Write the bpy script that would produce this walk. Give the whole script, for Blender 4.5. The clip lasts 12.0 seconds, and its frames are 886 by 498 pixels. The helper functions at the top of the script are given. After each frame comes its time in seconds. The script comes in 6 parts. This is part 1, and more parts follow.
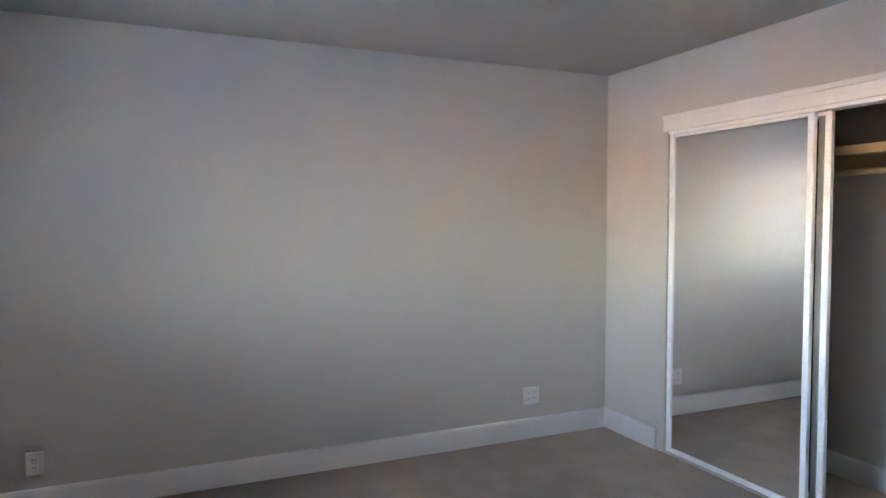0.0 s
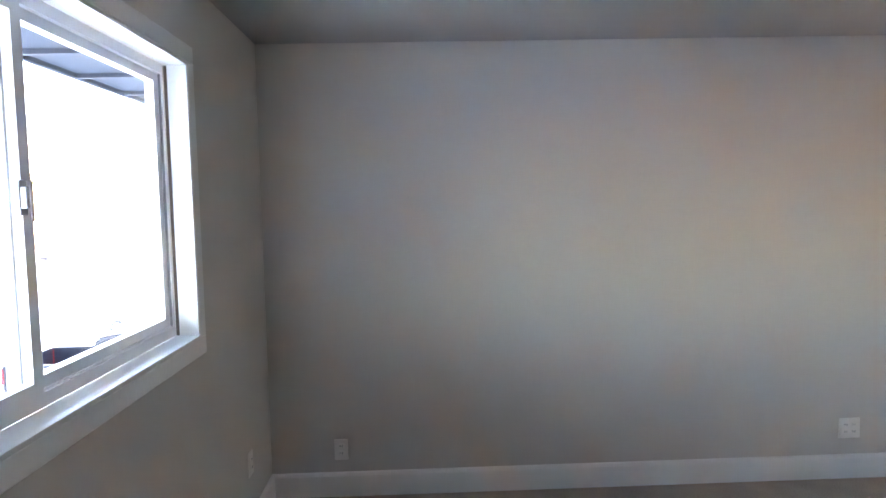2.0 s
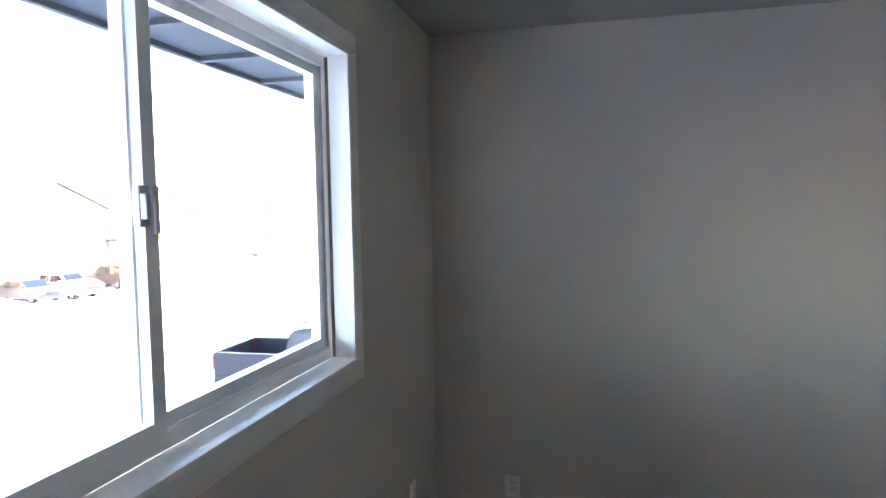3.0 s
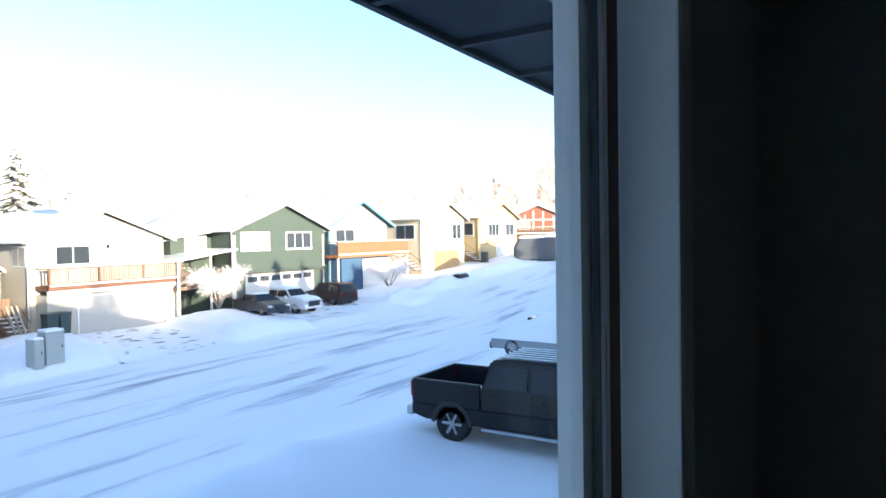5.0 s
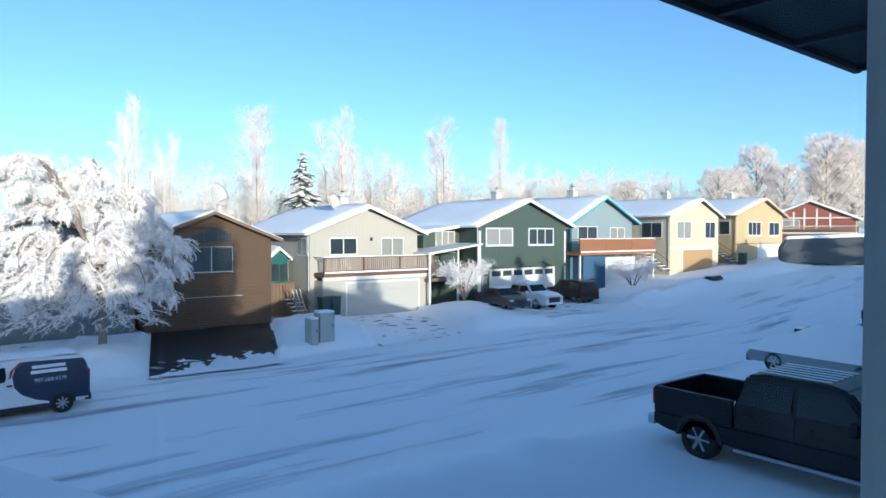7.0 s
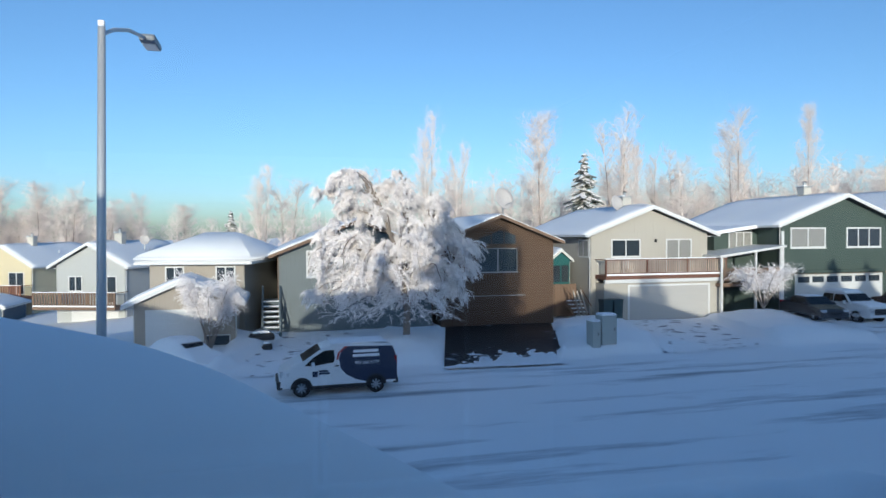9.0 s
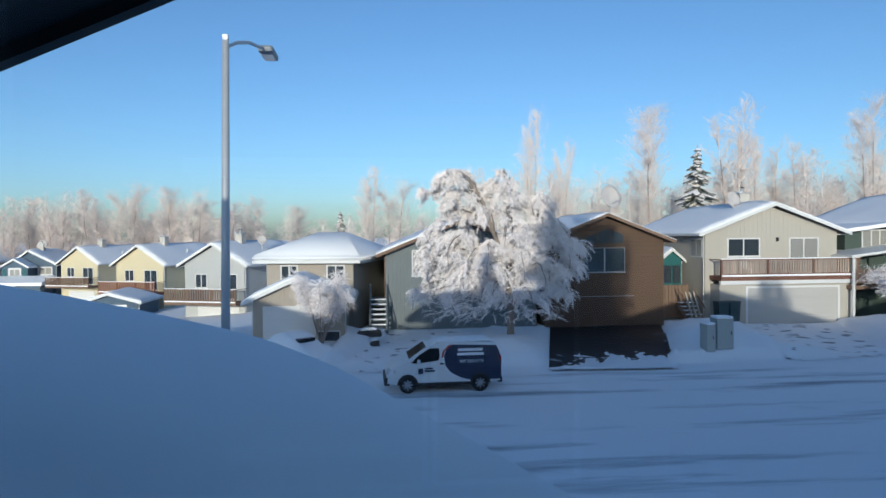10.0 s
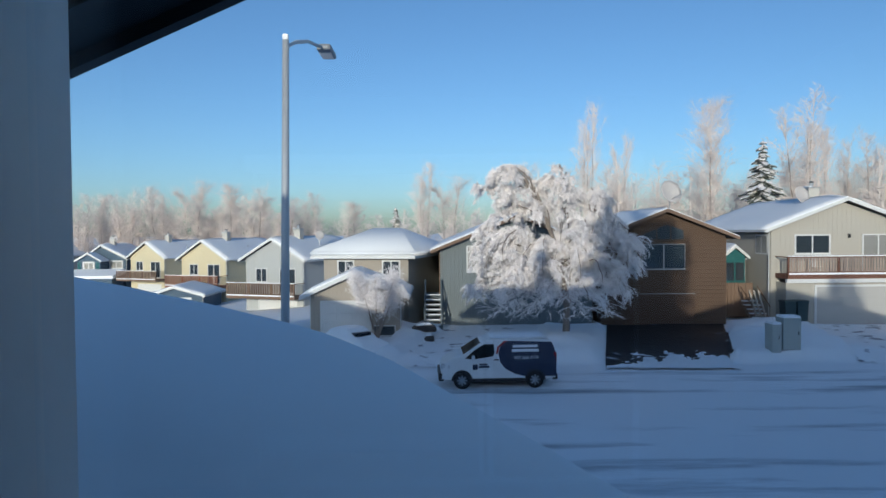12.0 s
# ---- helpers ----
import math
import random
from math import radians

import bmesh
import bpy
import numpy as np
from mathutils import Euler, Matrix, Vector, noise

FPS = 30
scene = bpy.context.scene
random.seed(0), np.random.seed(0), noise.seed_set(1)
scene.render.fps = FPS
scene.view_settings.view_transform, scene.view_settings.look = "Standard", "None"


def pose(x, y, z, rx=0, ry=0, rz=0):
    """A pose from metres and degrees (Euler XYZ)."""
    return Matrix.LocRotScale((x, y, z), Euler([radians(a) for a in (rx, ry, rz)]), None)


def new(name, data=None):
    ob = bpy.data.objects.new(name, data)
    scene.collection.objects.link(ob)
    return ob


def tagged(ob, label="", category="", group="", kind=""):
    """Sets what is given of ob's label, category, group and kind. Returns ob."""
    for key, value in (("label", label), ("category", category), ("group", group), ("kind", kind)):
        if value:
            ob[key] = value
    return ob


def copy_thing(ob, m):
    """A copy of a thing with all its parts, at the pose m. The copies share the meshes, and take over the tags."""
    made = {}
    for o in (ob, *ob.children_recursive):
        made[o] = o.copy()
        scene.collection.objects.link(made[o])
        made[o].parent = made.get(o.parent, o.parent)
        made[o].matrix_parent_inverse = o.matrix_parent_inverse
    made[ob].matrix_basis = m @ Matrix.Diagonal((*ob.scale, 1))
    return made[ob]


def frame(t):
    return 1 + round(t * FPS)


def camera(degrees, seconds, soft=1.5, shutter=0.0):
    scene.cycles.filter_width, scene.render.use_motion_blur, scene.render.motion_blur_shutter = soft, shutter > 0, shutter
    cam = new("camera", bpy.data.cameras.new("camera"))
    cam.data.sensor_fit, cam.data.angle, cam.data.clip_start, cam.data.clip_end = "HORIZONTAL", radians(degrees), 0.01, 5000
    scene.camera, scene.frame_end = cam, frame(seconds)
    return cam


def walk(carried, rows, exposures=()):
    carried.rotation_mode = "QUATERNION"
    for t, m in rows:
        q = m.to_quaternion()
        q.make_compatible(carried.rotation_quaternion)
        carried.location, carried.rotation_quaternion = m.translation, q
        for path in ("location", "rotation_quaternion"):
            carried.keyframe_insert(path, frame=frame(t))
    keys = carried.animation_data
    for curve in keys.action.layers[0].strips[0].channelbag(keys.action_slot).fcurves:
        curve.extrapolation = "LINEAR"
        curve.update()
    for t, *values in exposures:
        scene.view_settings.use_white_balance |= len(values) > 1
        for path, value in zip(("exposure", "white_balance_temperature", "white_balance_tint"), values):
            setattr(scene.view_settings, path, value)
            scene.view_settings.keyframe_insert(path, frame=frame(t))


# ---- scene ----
# The camera: an upstairs bedroom, walked to its window; x east along the window wall, y out of the window, z up from the room's floor.
cam = camera(68.0, 12.0, soft=1.5)
PATH = [
    (0, -3.713, -0.924, 1.457, -2.61, 0.03, -113.97),
    (0.5, -3.701, -0.888, 1.485, -2.69, 0.40, -108.57),
    (1, -3.673, -0.863, 1.517, -3.00, 0.78, -103.35),
    (1.5, -3.625, -0.840, 1.555, -3.60, 1.15, -98.16),
    (2, -3.525, -0.845, 1.593, -4.03, 1.27, -91.96),
    (2.5, -3.326, -0.874, 1.615, -3.88, 1.05, -83.00),
    (3, -3.105, -0.803, 1.609, -3.48, 1.07, -76.49),
    (3.5, -2.865, -0.677, 1.593, -2.30, 1.35, -70.89),
    (3.7, -2.755, -0.589, 1.572, -1.54, 1.67, -69.16),
    (5.5, -1.640, -0.078, 1.586, -1.69, 0.35, -55.62),
    (6, -1.560, -0.034, 1.588, -1.53, 0.16, -51.83),
    (6.5, -1.617, -0.050, 1.585, -1.45, 0.06, -46.04),
    (7, -1.699, -0.076, 1.584, -1.36, -0.00, -38.22),
    (9, -1.800, -0.095, 1.601, -1.16, 0.32, -14.14),
    (9.5, -1.815, -0.093, 1.600, -1.15, 0.40, -9.50),
    (10, -1.836, -0.092, 1.600, -1.14, 0.52, -5.15),
    (10.5, -1.841, -0.089, 1.599, -1.17, 0.57, -2.05),
    (11, -1.840, -0.086, 1.599, -1.22, 0.57, -0.14),
    (11.5, -1.836, -0.086, 1.600, -1.31, 0.52, 0.26),
    (12, -1.850, -0.088, 1.600, -1.47, 0.43, -0.40),
]
EXPOSURES = [(0.0, 6.65, 9350, 30), (1.5, 6.7, 9350, 30), (2.5, 6.5, 9250, 28), (3.0, 6.05, 9100, 26), (3.5, 5.35, 9200, 24), (3.7, 4.8, 8700, 21), (5.3, 1.98, 6300, 9),
             (6.0, 1.38, 5700, 5), (7.0, 1.0, 5400, 4), (9.0, 0.48, 5450, 6), (12.0, 0.12, 5450, 6)]
walk(cam, [(t, pose(x, y, z, 90 + p, r, w)) for t, x, y, z, p, r, w in PATH], EXPOSURES)

# ---- light: a low winter sun behind the house, clear sky ----
SUN_EL, SUN_TO = radians(9.0), Vector((0.22, 1.0, 0.0)).normalized()
world = bpy.data.worlds.new("winter_sky")
scene.world = world
world.use_nodes = True
wn = world.node_tree.nodes
sky = wn.new("ShaderNodeTexSky")
sky.sky_type, sky.sun_disc = "NISHITA", False
sky.sun_elevation = SUN_EL
sky.sun_rotation = math.atan2(-SUN_TO.x, -SUN_TO.y)
sky.air_density, sky.dust_density, sky.ozone_density = 0.8, 1.1, 2.0
wn["Background"].inputs["Strength"].default_value = 0.15
world.node_tree.links.new(sky.outputs["Color"], wn["Background"].inputs["Color"])
sun = new("sun", bpy.data.lights.new("sun", "SUN"))
sun.data.energy, sun.data.angle, sun.data.color = 3.25, radians(0.5), (1.0, 0.80, 0.56)
way = Vector((SUN_TO.x * math.cos(SUN_EL), SUN_TO.y * math.cos(SUN_EL), -math.sin(SUN_EL)))
sun.matrix_world = Matrix.Translation((0, -30, 20)) @ way.to_track_quat("-Z", "Y").to_matrix().to_4x4()

# ---- materials ----
def material(name, colour, rough=0.7, metal=0.0, vary=0.12, scale=4.0, fine=60.0, bump=0.15, bump_dist=0.004, second=None, spot=0.55, spec=0.4, per_object=0.0):
    """A procedural surface: base colour, two scales of variation, fine relief; second: a colour that shows in patches."""
    m = bpy.data.materials.new(name)
    m.use_nodes = True
    nt = m.node_tree
    n, l = nt.nodes, nt.links
    b = n["Principled BSDF"]
    b.inputs["Roughness"].default_value, b.inputs["Metallic"].default_value = rough, metal
    b.inputs["Specular IOR Level"].default_value = spec
    co = n.new("ShaderNodeTexCoord")
    big, small = n.new("ShaderNodeTexNoise"), n.new("ShaderNodeTexNoise")
    big.inputs["Scale"].default_value, big.inputs["Detail"].default_value = scale, 5
    small.inputs["Scale"].default_value, small.inputs["Detail"].default_value = fine, 3
    for t in (big, small):
        l.new(co.outputs["Object"], t.inputs["Vector"])
    ramp = n.new("ShaderNodeMapRange")
    ramp.inputs["To Min"].default_value, ramp.inputs["To Max"].default_value = 1 - vary, 1 + vary
    add = n.new("ShaderNodeMath")
    add.operation = "ADD"
    half = n.new("ShaderNodeMath")
    half.operation, half.inputs[1].default_value = "MULTIPLY", 0.5
    l.new(big.outputs["Fac"], add.inputs[0])
    l.new(small.outputs["Fac"], add.inputs[1])
    l.new(add.outputs[0], half.inputs[0])
    l.new(half.outputs[0], ramp.inputs["Value"])
    mix = n.new("ShaderNodeMix")
    mix.data_type, mix.blend_type = "RGBA", "MULTIPLY"
    mix.inputs["Factor"].default_value = 1.0
    mix.inputs["A"].default_value = (*colour, 1)
    l.new(ramp.outputs[0], mix.inputs["B"])
    out = mix.outputs["Result"]
    if second:
        step = n.new("ShaderNodeMapRange")
        step.inputs["From Min"].default_value, step.inputs["From Max"].default_value = spot - 0.04, spot + 0.04
        l.new(big.outputs["Fac"], step.inputs["Value"])
        two = n.new("ShaderNodeMix")
        two.data_type = "RGBA"
        two.inputs["B"].default_value = (*second, 1)
        l.new(out, two.inputs["A"])
        l.new(step.outputs[0], two.inputs["Factor"])
        out = two.outputs["Result"]
    if per_object:
        info, hsv, rng = n.new("ShaderNodeObjectInfo"), n.new("ShaderNodeHueSaturation"), n.new("ShaderNodeMapRange")
        rng.inputs["To Min"].default_value, rng.inputs["To Max"].default_value = 1 - per_object, 1 + per_object
        l.new(info.outputs["Random"], rng.inputs["Value"])
        l.new(rng.outputs[0], hsv.inputs["Value"])
        l.new(out, hsv.inputs["Color"])
        out = hsv.outputs["Color"]
    l.new(out, b.inputs["Base Color"])
    if bump:
        bp = n.new("ShaderNodeBump")
        bp.inputs["Strength"].default_value, bp.inputs["Distance"].default_value = bump, bump_dist
        l.new(half.outputs[0], bp.inputs["Height"])
        l.new(bp.outputs["Normal"], b.inputs["Normal"])
    return m


def siding(name, colour, pitch=0.2, upright=True, vary=0.1):
    """Painted wooden siding: grooves every pitch metres, upright or lapped, with weathering."""
    m = material(name, colour, 0.75, 0, vary, 0.8, 25, 0)
    nt = m.node_tree
    n, l = nt.nodes, nt.links
    co, sep, mod = n.new("ShaderNodeTexCoord"), n.new("ShaderNodeSeparateXYZ"), n.new("ShaderNodeMath")
    l.new(co.outputs["Object"], sep.inputs[0])
    add = n.new("ShaderNodeMath")
    add.operation = "ADD"
    if upright:
        l.new(sep.outputs["X"], add.inputs[0])
        l.new(sep.outputs["Y"], add.inputs[1])
    else:
        l.new(sep.outputs["Z"], add.inputs[0])
        add.inputs[1].default_value = 0
    mod.operation, mod.inputs[1].default_value = "PINGPONG", pitch / 2
    l.new(add.outputs[0], mod.inputs[0])
    edge = n.new("ShaderNodeMapRange")
    edge.inputs["From Max"].default_value = 0.02
    l.new(mod.outputs[0], edge.inputs["Value"])
    bp = n.new("ShaderNodeBump")
    bp.inputs["Strength"].default_value, bp.inputs["Distance"].default_value = 0.8, 0.02
    l.new(edge.outputs[0], bp.inputs["Height"])
    l.new(bp.outputs["Normal"], n["Principled BSDF"].inputs["Normal"])
    return m


def glass_material(name, tint=(0.95, 0.98, 1.0), mirror=0.06):
    """A thin pane: clear, with the weak mirror of glass."""
    m = bpy.data.materials.new(name)
    m.use_nodes = True
    n, l = m.node_tree.nodes, m.node_tree.links
    n.remove(n["Principled BSDF"])
    tr, gl, mx = n.new("ShaderNodeBsdfTransparent"), n.new("ShaderNodeBsdfGlossy"), n.new("ShaderNodeMixShader")
    tr.inputs["Color"].default_value = (*tint, 1)
    gl.inputs["Roughness"].default_value = 0.02
    mx.inputs["Fac"].default_value = mirror
    l.new(tr.outputs[0], mx.inputs[1])
    l.new(gl.outputs[0], mx.inputs[2])
    l.new(mx.outputs[0], n["Material Output"].inputs["Surface"])
    return m


M_WALL = material("wall_paint", (0.58, 0.545, 0.50), 0.38, 0, 0.03, 1.2, 220, 0.12, 0.0012, spec=0.7)
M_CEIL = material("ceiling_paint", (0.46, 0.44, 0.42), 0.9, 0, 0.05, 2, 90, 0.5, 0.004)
M_TRIM = material("trim_paint", (0.80, 0.79, 0.77), 0.35, 0, 0.03, 3, 120, 0.05, 0.001)
M_CARPET = material("carpet", (0.44, 0.35, 0.295), 0.98, 0, 0.42, 5.0, 110, 1.0, 0.012, spec=0.05)
M_VINYL = material("window_vinyl", (0.88, 0.89, 0.90), 0.4, 0, 0.03, 4, 80, 0.05, 0.001)
M_REVEAL = material("bare_dark_timber", (0.09, 0.062, 0.052), 0.9, 0, 0.3, 12, 90, 0.3, 0.002)
M_PILE = material("pile_strip", (0.34, 0.36, 0.38), 0.95, 0, 0.3, 30, 300, 0.6, 0.002)
M_PLATE = material("switch_plate", (0.80, 0.78, 0.74), 0.35, 0, 0.02, 8, 60, 0)
M_SLOT = material("socket_slot", (0.05, 0.05, 0.05), 0.6, 0, 0.1, 8, 60, 0)
M_STEEL = material("brushed_metal", (0.62, 0.62, 0.62), 0.35, 1, 0.08, 5, 120, 0.05, 0.001)
M_LATCH = material("latch_metal", (0.55, 0.57, 0.60), 0.4, 0.8, 0.15, 20, 120, 0.1, 0.001)
M_MIRROR = material("mirror", (0.90, 0.91, 0.90), 0.01, 1, 0.0, 3, 50, 0)
M_SHELF = material("shelf_wood", (0.42, 0.29, 0.17), 0.5, 0, 0.25, 6, 60, 0.15, 0.002)
M_SNOW = material("snow", (0.91, 0.92, 0.94), 0.75, 0, 0.05, 0.9, 18, 0.5, 0.02, spec=0.25)
M_ROOFSNOW = material("roof_snow_surface", (0.90, 0.91, 0.93), 0.8, 0, 0.04, 0.6, 9, 0.35, 0.02, spec=0.2)
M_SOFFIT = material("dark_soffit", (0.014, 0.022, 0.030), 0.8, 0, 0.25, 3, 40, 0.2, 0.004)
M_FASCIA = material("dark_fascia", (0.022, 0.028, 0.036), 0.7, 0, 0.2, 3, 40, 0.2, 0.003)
M_OWNWALL = siding("own_house_siding", (0.34, 0.33, 0.30))
M_PANE = glass_material("window_pane")
M_DARKPANE = material("dim_pane", (0.035, 0.045, 0.055), 0.06, 0, 0.5, 0.9, 4, 0, spec=0.7)
M_CURTAIN = material("curtained_pane", (0.27, 0.265, 0.25), 0.25, 0, 0.35, 3.5, 12, 0, spec=0.6)
M_WHITE = material("white_paint", (0.66, 0.66, 0.65), 0.55, 0, 0.06, 3, 40, 0.1, 0.002)
M_ROOFING = material("shingles", (0.10, 0.09, 0.085), 0.9, 0, 0.3, 3, 30, 0.6, 0.02)
M_BRICK = material("chimney_cladding", (0.30, 0.26, 0.22), 0.85, 0, 0.25, 4, 30, 0.4, 0.01)
M_ASPHALT = material("wet_asphalt", (0.022, 0.022, 0.026), 0.45, 0, 0.35, 0.35, 30, 0.4, 0.01)
M_REDWOOD = material("stained_redwood", (0.24, 0.105, 0.06), 0.7, 0, 0.25, 4, 50, 0.3, 0.004)
M_BROWNWOOD = material("weathered_brown_wood", (0.19, 0.125, 0.085), 0.75, 0, 0.3, 4, 50, 0.3, 0.004)
M_IRON = material("galvanised_steel", (0.42, 0.44, 0.46), 0.45, 0.7, 0.12, 3, 60, 0.1, 0.002)
M_LAMPHEAD = material("lamp_housing", (0.20, 0.22, 0.25), 0.5, 0.4, 0.1, 6, 60, 0.1, 0.002)
M_BLACK = material("black_plastic", (0.02, 0.02, 0.022), 0.5, 0, 0.2, 8, 60, 0.1, 0.002)


# ---- mesh helpers ----
def box(bm, x0, y0, z0, x1, y1, z1):
    vs = [bm.verts.new(p) for p in ((x0, y0, z0), (x1, y0, z0), (x1, y1, z0), (x0, y1, z0), (x0, y0, z1), (x1, y0, z1), (x1, y1, z1), (x0, y1, z1))]
    for f in ((3, 2, 1, 0), (4, 5, 6, 7), (0, 1, 5, 4), (1, 2, 6, 5), (2, 3, 7, 6), (3, 0, 4, 7)):
        bm.faces.new([vs[i] for i in f])
    return bm


def cube(x0, y0, z0, x1, y1, z1, bevel=0.0, seg=1):
    bm = box(bmesh.new(), min(x0, x1), min(y0, y1), min(z0, z1), max(x0, x1), max(y0, y1), max(z0, z1))
    if bevel:
        bmesh.ops.bevel(bm, geom=list(bm.edges), offset=bevel, segments=seg, affect="EDGES", profile=0.6)
    return bm


def prism(points, axis, a, b):
    """A polygon (u, v) pushed along an axis from a to b. axis y: (x, z) points; axis x: (y, z); axis z: (x, y)."""
    bm = bmesh.new()
    place = {"y": lambda u, v, w: (u, w, v), "x": lambda u, v, w: (w, u, v), "z": lambda u, v, w: (u, v, w)}[axis]
    lo = [bm.verts.new(place(u, v, a)) for u, v in points]
    hi = [bm.verts.new(place(u, v, b)) for u, v in points]
    bm.faces.new(lo)
    bm.faces.new(hi[::-1])
    n = len(points)
    for i in range(n):
        bm.faces.new((lo[i], hi[i], hi[(i + 1) % n], lo[(i + 1) % n]))
    bmesh.ops.recalc_face_normals(bm, faces=list(bm.faces))
    return bm


def tube(bm, a, b, ra, rb, sides=6):
    """A tapered rod from a to b."""
    a, b = Vector(a), Vector(b)
    q = (b - a).to_track_quat("Z", "Y")
    rings = []
    for p, r in ((a, ra), (b, rb)):
        rings.append([bm.verts.new(p + q @ Vector((r * math.cos(t), r * math.sin(t), 0))) for t in (2 * math.pi * i / sides for i in range(sides))])
    for i in range(sides):
        j = (i + 1) % sides
        bm.faces.new((rings[0][i], rings[0][j], rings[1][j], rings[1][i]))
    bm.faces.new(rings[0][::-1])
    bm.faces.new(rings[1])
    return bm


def rod(a, b, ra, rb=None, sides=10):
    return tube(bmesh.new(), a, b, ra, ra if rb is None else rb, sides)


def link(name, bm, mat, smooth=False):
    me = bpy.data.meshes.new(name)
    bm.to_mesh(me)
    bm.free()
    if smooth:
        for f in me.polygons:
            f.use_smooth = True
    for m in (mat if isinstance(mat, (list, tuple)) else [mat]):
        me.materials.append(m)
    return new(name, me)


def part(name, bm, mat, parent, label="", smooth=False):
    ob = link(name, bm, mat, smooth)
    ob.parent = parent
    if label:
        tagged(ob, label)
    return ob


def share(name, ob, parent, m):
    """Another piece on the same mesh."""
    o = new(name, ob.data)
    o.parent = parent
    o.matrix_basis = m
    return o


def thing(name, label, category, at=(0, 0, 0), rz=0.0, group="", kind=""):
    e = new(name)
    e.empty_display_size = 0.2
    e.matrix_basis = pose(*at, 0, 0, rz)
    return tagged(e, label, category, group, kind)


def structure(name, bm, mat, label="", smooth=False):
    return tagged(link(name, bm, mat, smooth), label, kind="structure")


# ---- the room ----
W, D, H = 4.95, 3.82, 2.44          # width, depth, height
OX0, OX1, OZ0, OZ1 = -2.88, -1.085, 1.11, 2.12   # window opening
structure("floor", cube(-W, -D - 0.65, -0.25, 0, 0, 0), M_CARPET, "taupe cut-pile bedroom carpet")
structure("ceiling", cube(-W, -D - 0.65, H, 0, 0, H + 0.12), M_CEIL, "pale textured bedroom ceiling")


def holed_wall(x0, x1, z0, z1, ya, yb, hx0, hx1, hz0, hz1):
    bm = bmesh.new()
    box(bm, x0, ya, z0, hx0, yb, z1)
    box(bm, hx1, ya, z0, x1, yb, z1)
    if hz0 > z0:
        box(bm, hx0, ya, z0, hx1, yb, hz0)
    box(bm, hx0, ya, hz1, hx1, yb, z1)
    return bm


structure("wall_north", holed_wall(-W - 0.12, 0.12, -0.25, H + 0.12, 0, 0.125, OX0, OX1, OZ0, OZ1), M_WALL, "greige painted window wall")
structure("wall_east", cube(0, -D - 0.65, -0.25, 0.12, 0, H + 0.12), M_WALL, "greige painted blank bedroom wall")
structure("wall_west", cube(-W - 0.12, -D - 0.65, -0.25, -W, 0, H + 0.12), M_WALL, "greige painted bedroom wall")
CX0, CX1, CZ = -3.0, -0.585, 2.0    # closet opening
structure("wall_south", holed_wall(-W, 0, 0, H, -D - 0.11, -D, CX0, CX1, 0, CZ), M_WALL, "greige painted closet wall")
structure("wall_closet", cube(-W - 0.12, -D - 0.77, -0.25, 0.12, -D - 0.65, H + 0.12), M_WALL, "greige painted back wall of the closet")


def baseboard(a, b, inward, name="baseboard"):
    """A baseboard from a to b (x, y) with a rounded top; inward: the way into the room."""
    a, b, n = Vector((*a, 0)), Vector((*b, 0)), Vector((*inward, 0))
    prof = [(0.0, 0.0), (0.015, 0.0), (0.015, 0.115), (0.011, 0.128), (0.004, 0.135), (0.0, 0.135)]
    bm = bmesh.new()
    ends = [[bm.verts.new(p + n * u + Vector((0, 0, v))) for u, v in prof] for p in (a, b)]
    k = len(prof)
    for i in range(k):
        bm.faces.new((ends[0][i], ends[0][(i + 1) % k], ends[1][(i + 1) % k], ends[1][i]))
    bm.faces.new(ends[0])
    bm.faces.new(ends[1])
    bmesh.ops.recalc_face_normals(bm, faces=list(bm.faces))
    return structure(name, bm, M_TRIM, "white painted baseboard")


baseboard((0, -D), (0, 0), (-1, 0))
baseboard((-W, 0), (-0.015, 0), (0, -1))
baseboard((-0.52, -D), (-0.015, -D), (0, 1))
baseboard((-W, -D + 0.015), (-W, -0.015), (1, 0))
baseboard((-W, -D), (CX0 - 0.06, -D), (0, 1))
baseboard((-W, -D - 0.65), (0, -D - 0.65), (0, 1))

# window: white drywall-return casing, jamb liners and a two-sash slider
win = tagged(new("window_1"), "white vinyl sliding window with a painted casing", kind="structure")
t_ = 0.065
for nm, b in (("casing", (OX0 - t_, -0.017, OZ1, OX1 + t_, 0, OZ1 + t_)), ("casing", (OX0 - t_, -0.017, OZ0 - t_, OX1 + t_, 0, OZ0)),
              ("casing", (OX0 - t_, -0.0165, OZ0, OX0, 0, OZ1)), ("casing", (OX1, -0.0165, OZ0, OX1 + t_, 0, OZ1))):
    part(nm, cube(*b, 0.004, 2), M_TRIM, win)
for nm, b in (("head_liner", (OX0, -0.017, OZ1 - 0.012, OX1, 0.070, OZ1)), ("window_sill", (OX0, -0.020, OZ0, OX1, 0.070, OZ0 + 0.014)),
              ("jamb_liner", (OX0, -0.016, OZ0 + 0.014, OX0 + 0.012, 0.055, OZ1 - 0.012)), ("jamb_liner", (OX1 - 0.012, -0.016, OZ0 + 0.014, OX1, 0.055, OZ1 - 0.012))):
    part(nm, cube(*b, 0.003, 2), M_TRIM, win)
for b in ((OX0, 0.0555, OZ0 + 0.0145, OX0 + 0.003, 0.0695, OZ1 - 0.0125), (OX1 - 0.003, 0.0555, OZ0 + 0.0145, OX1, 0.0695, OZ1 - 0.0125)):
    part("reveal", cube(*b), M_REVEAL, win, "dark brown gap beside the vinyl frame")
FY1 = 0.121
fr = 0.045
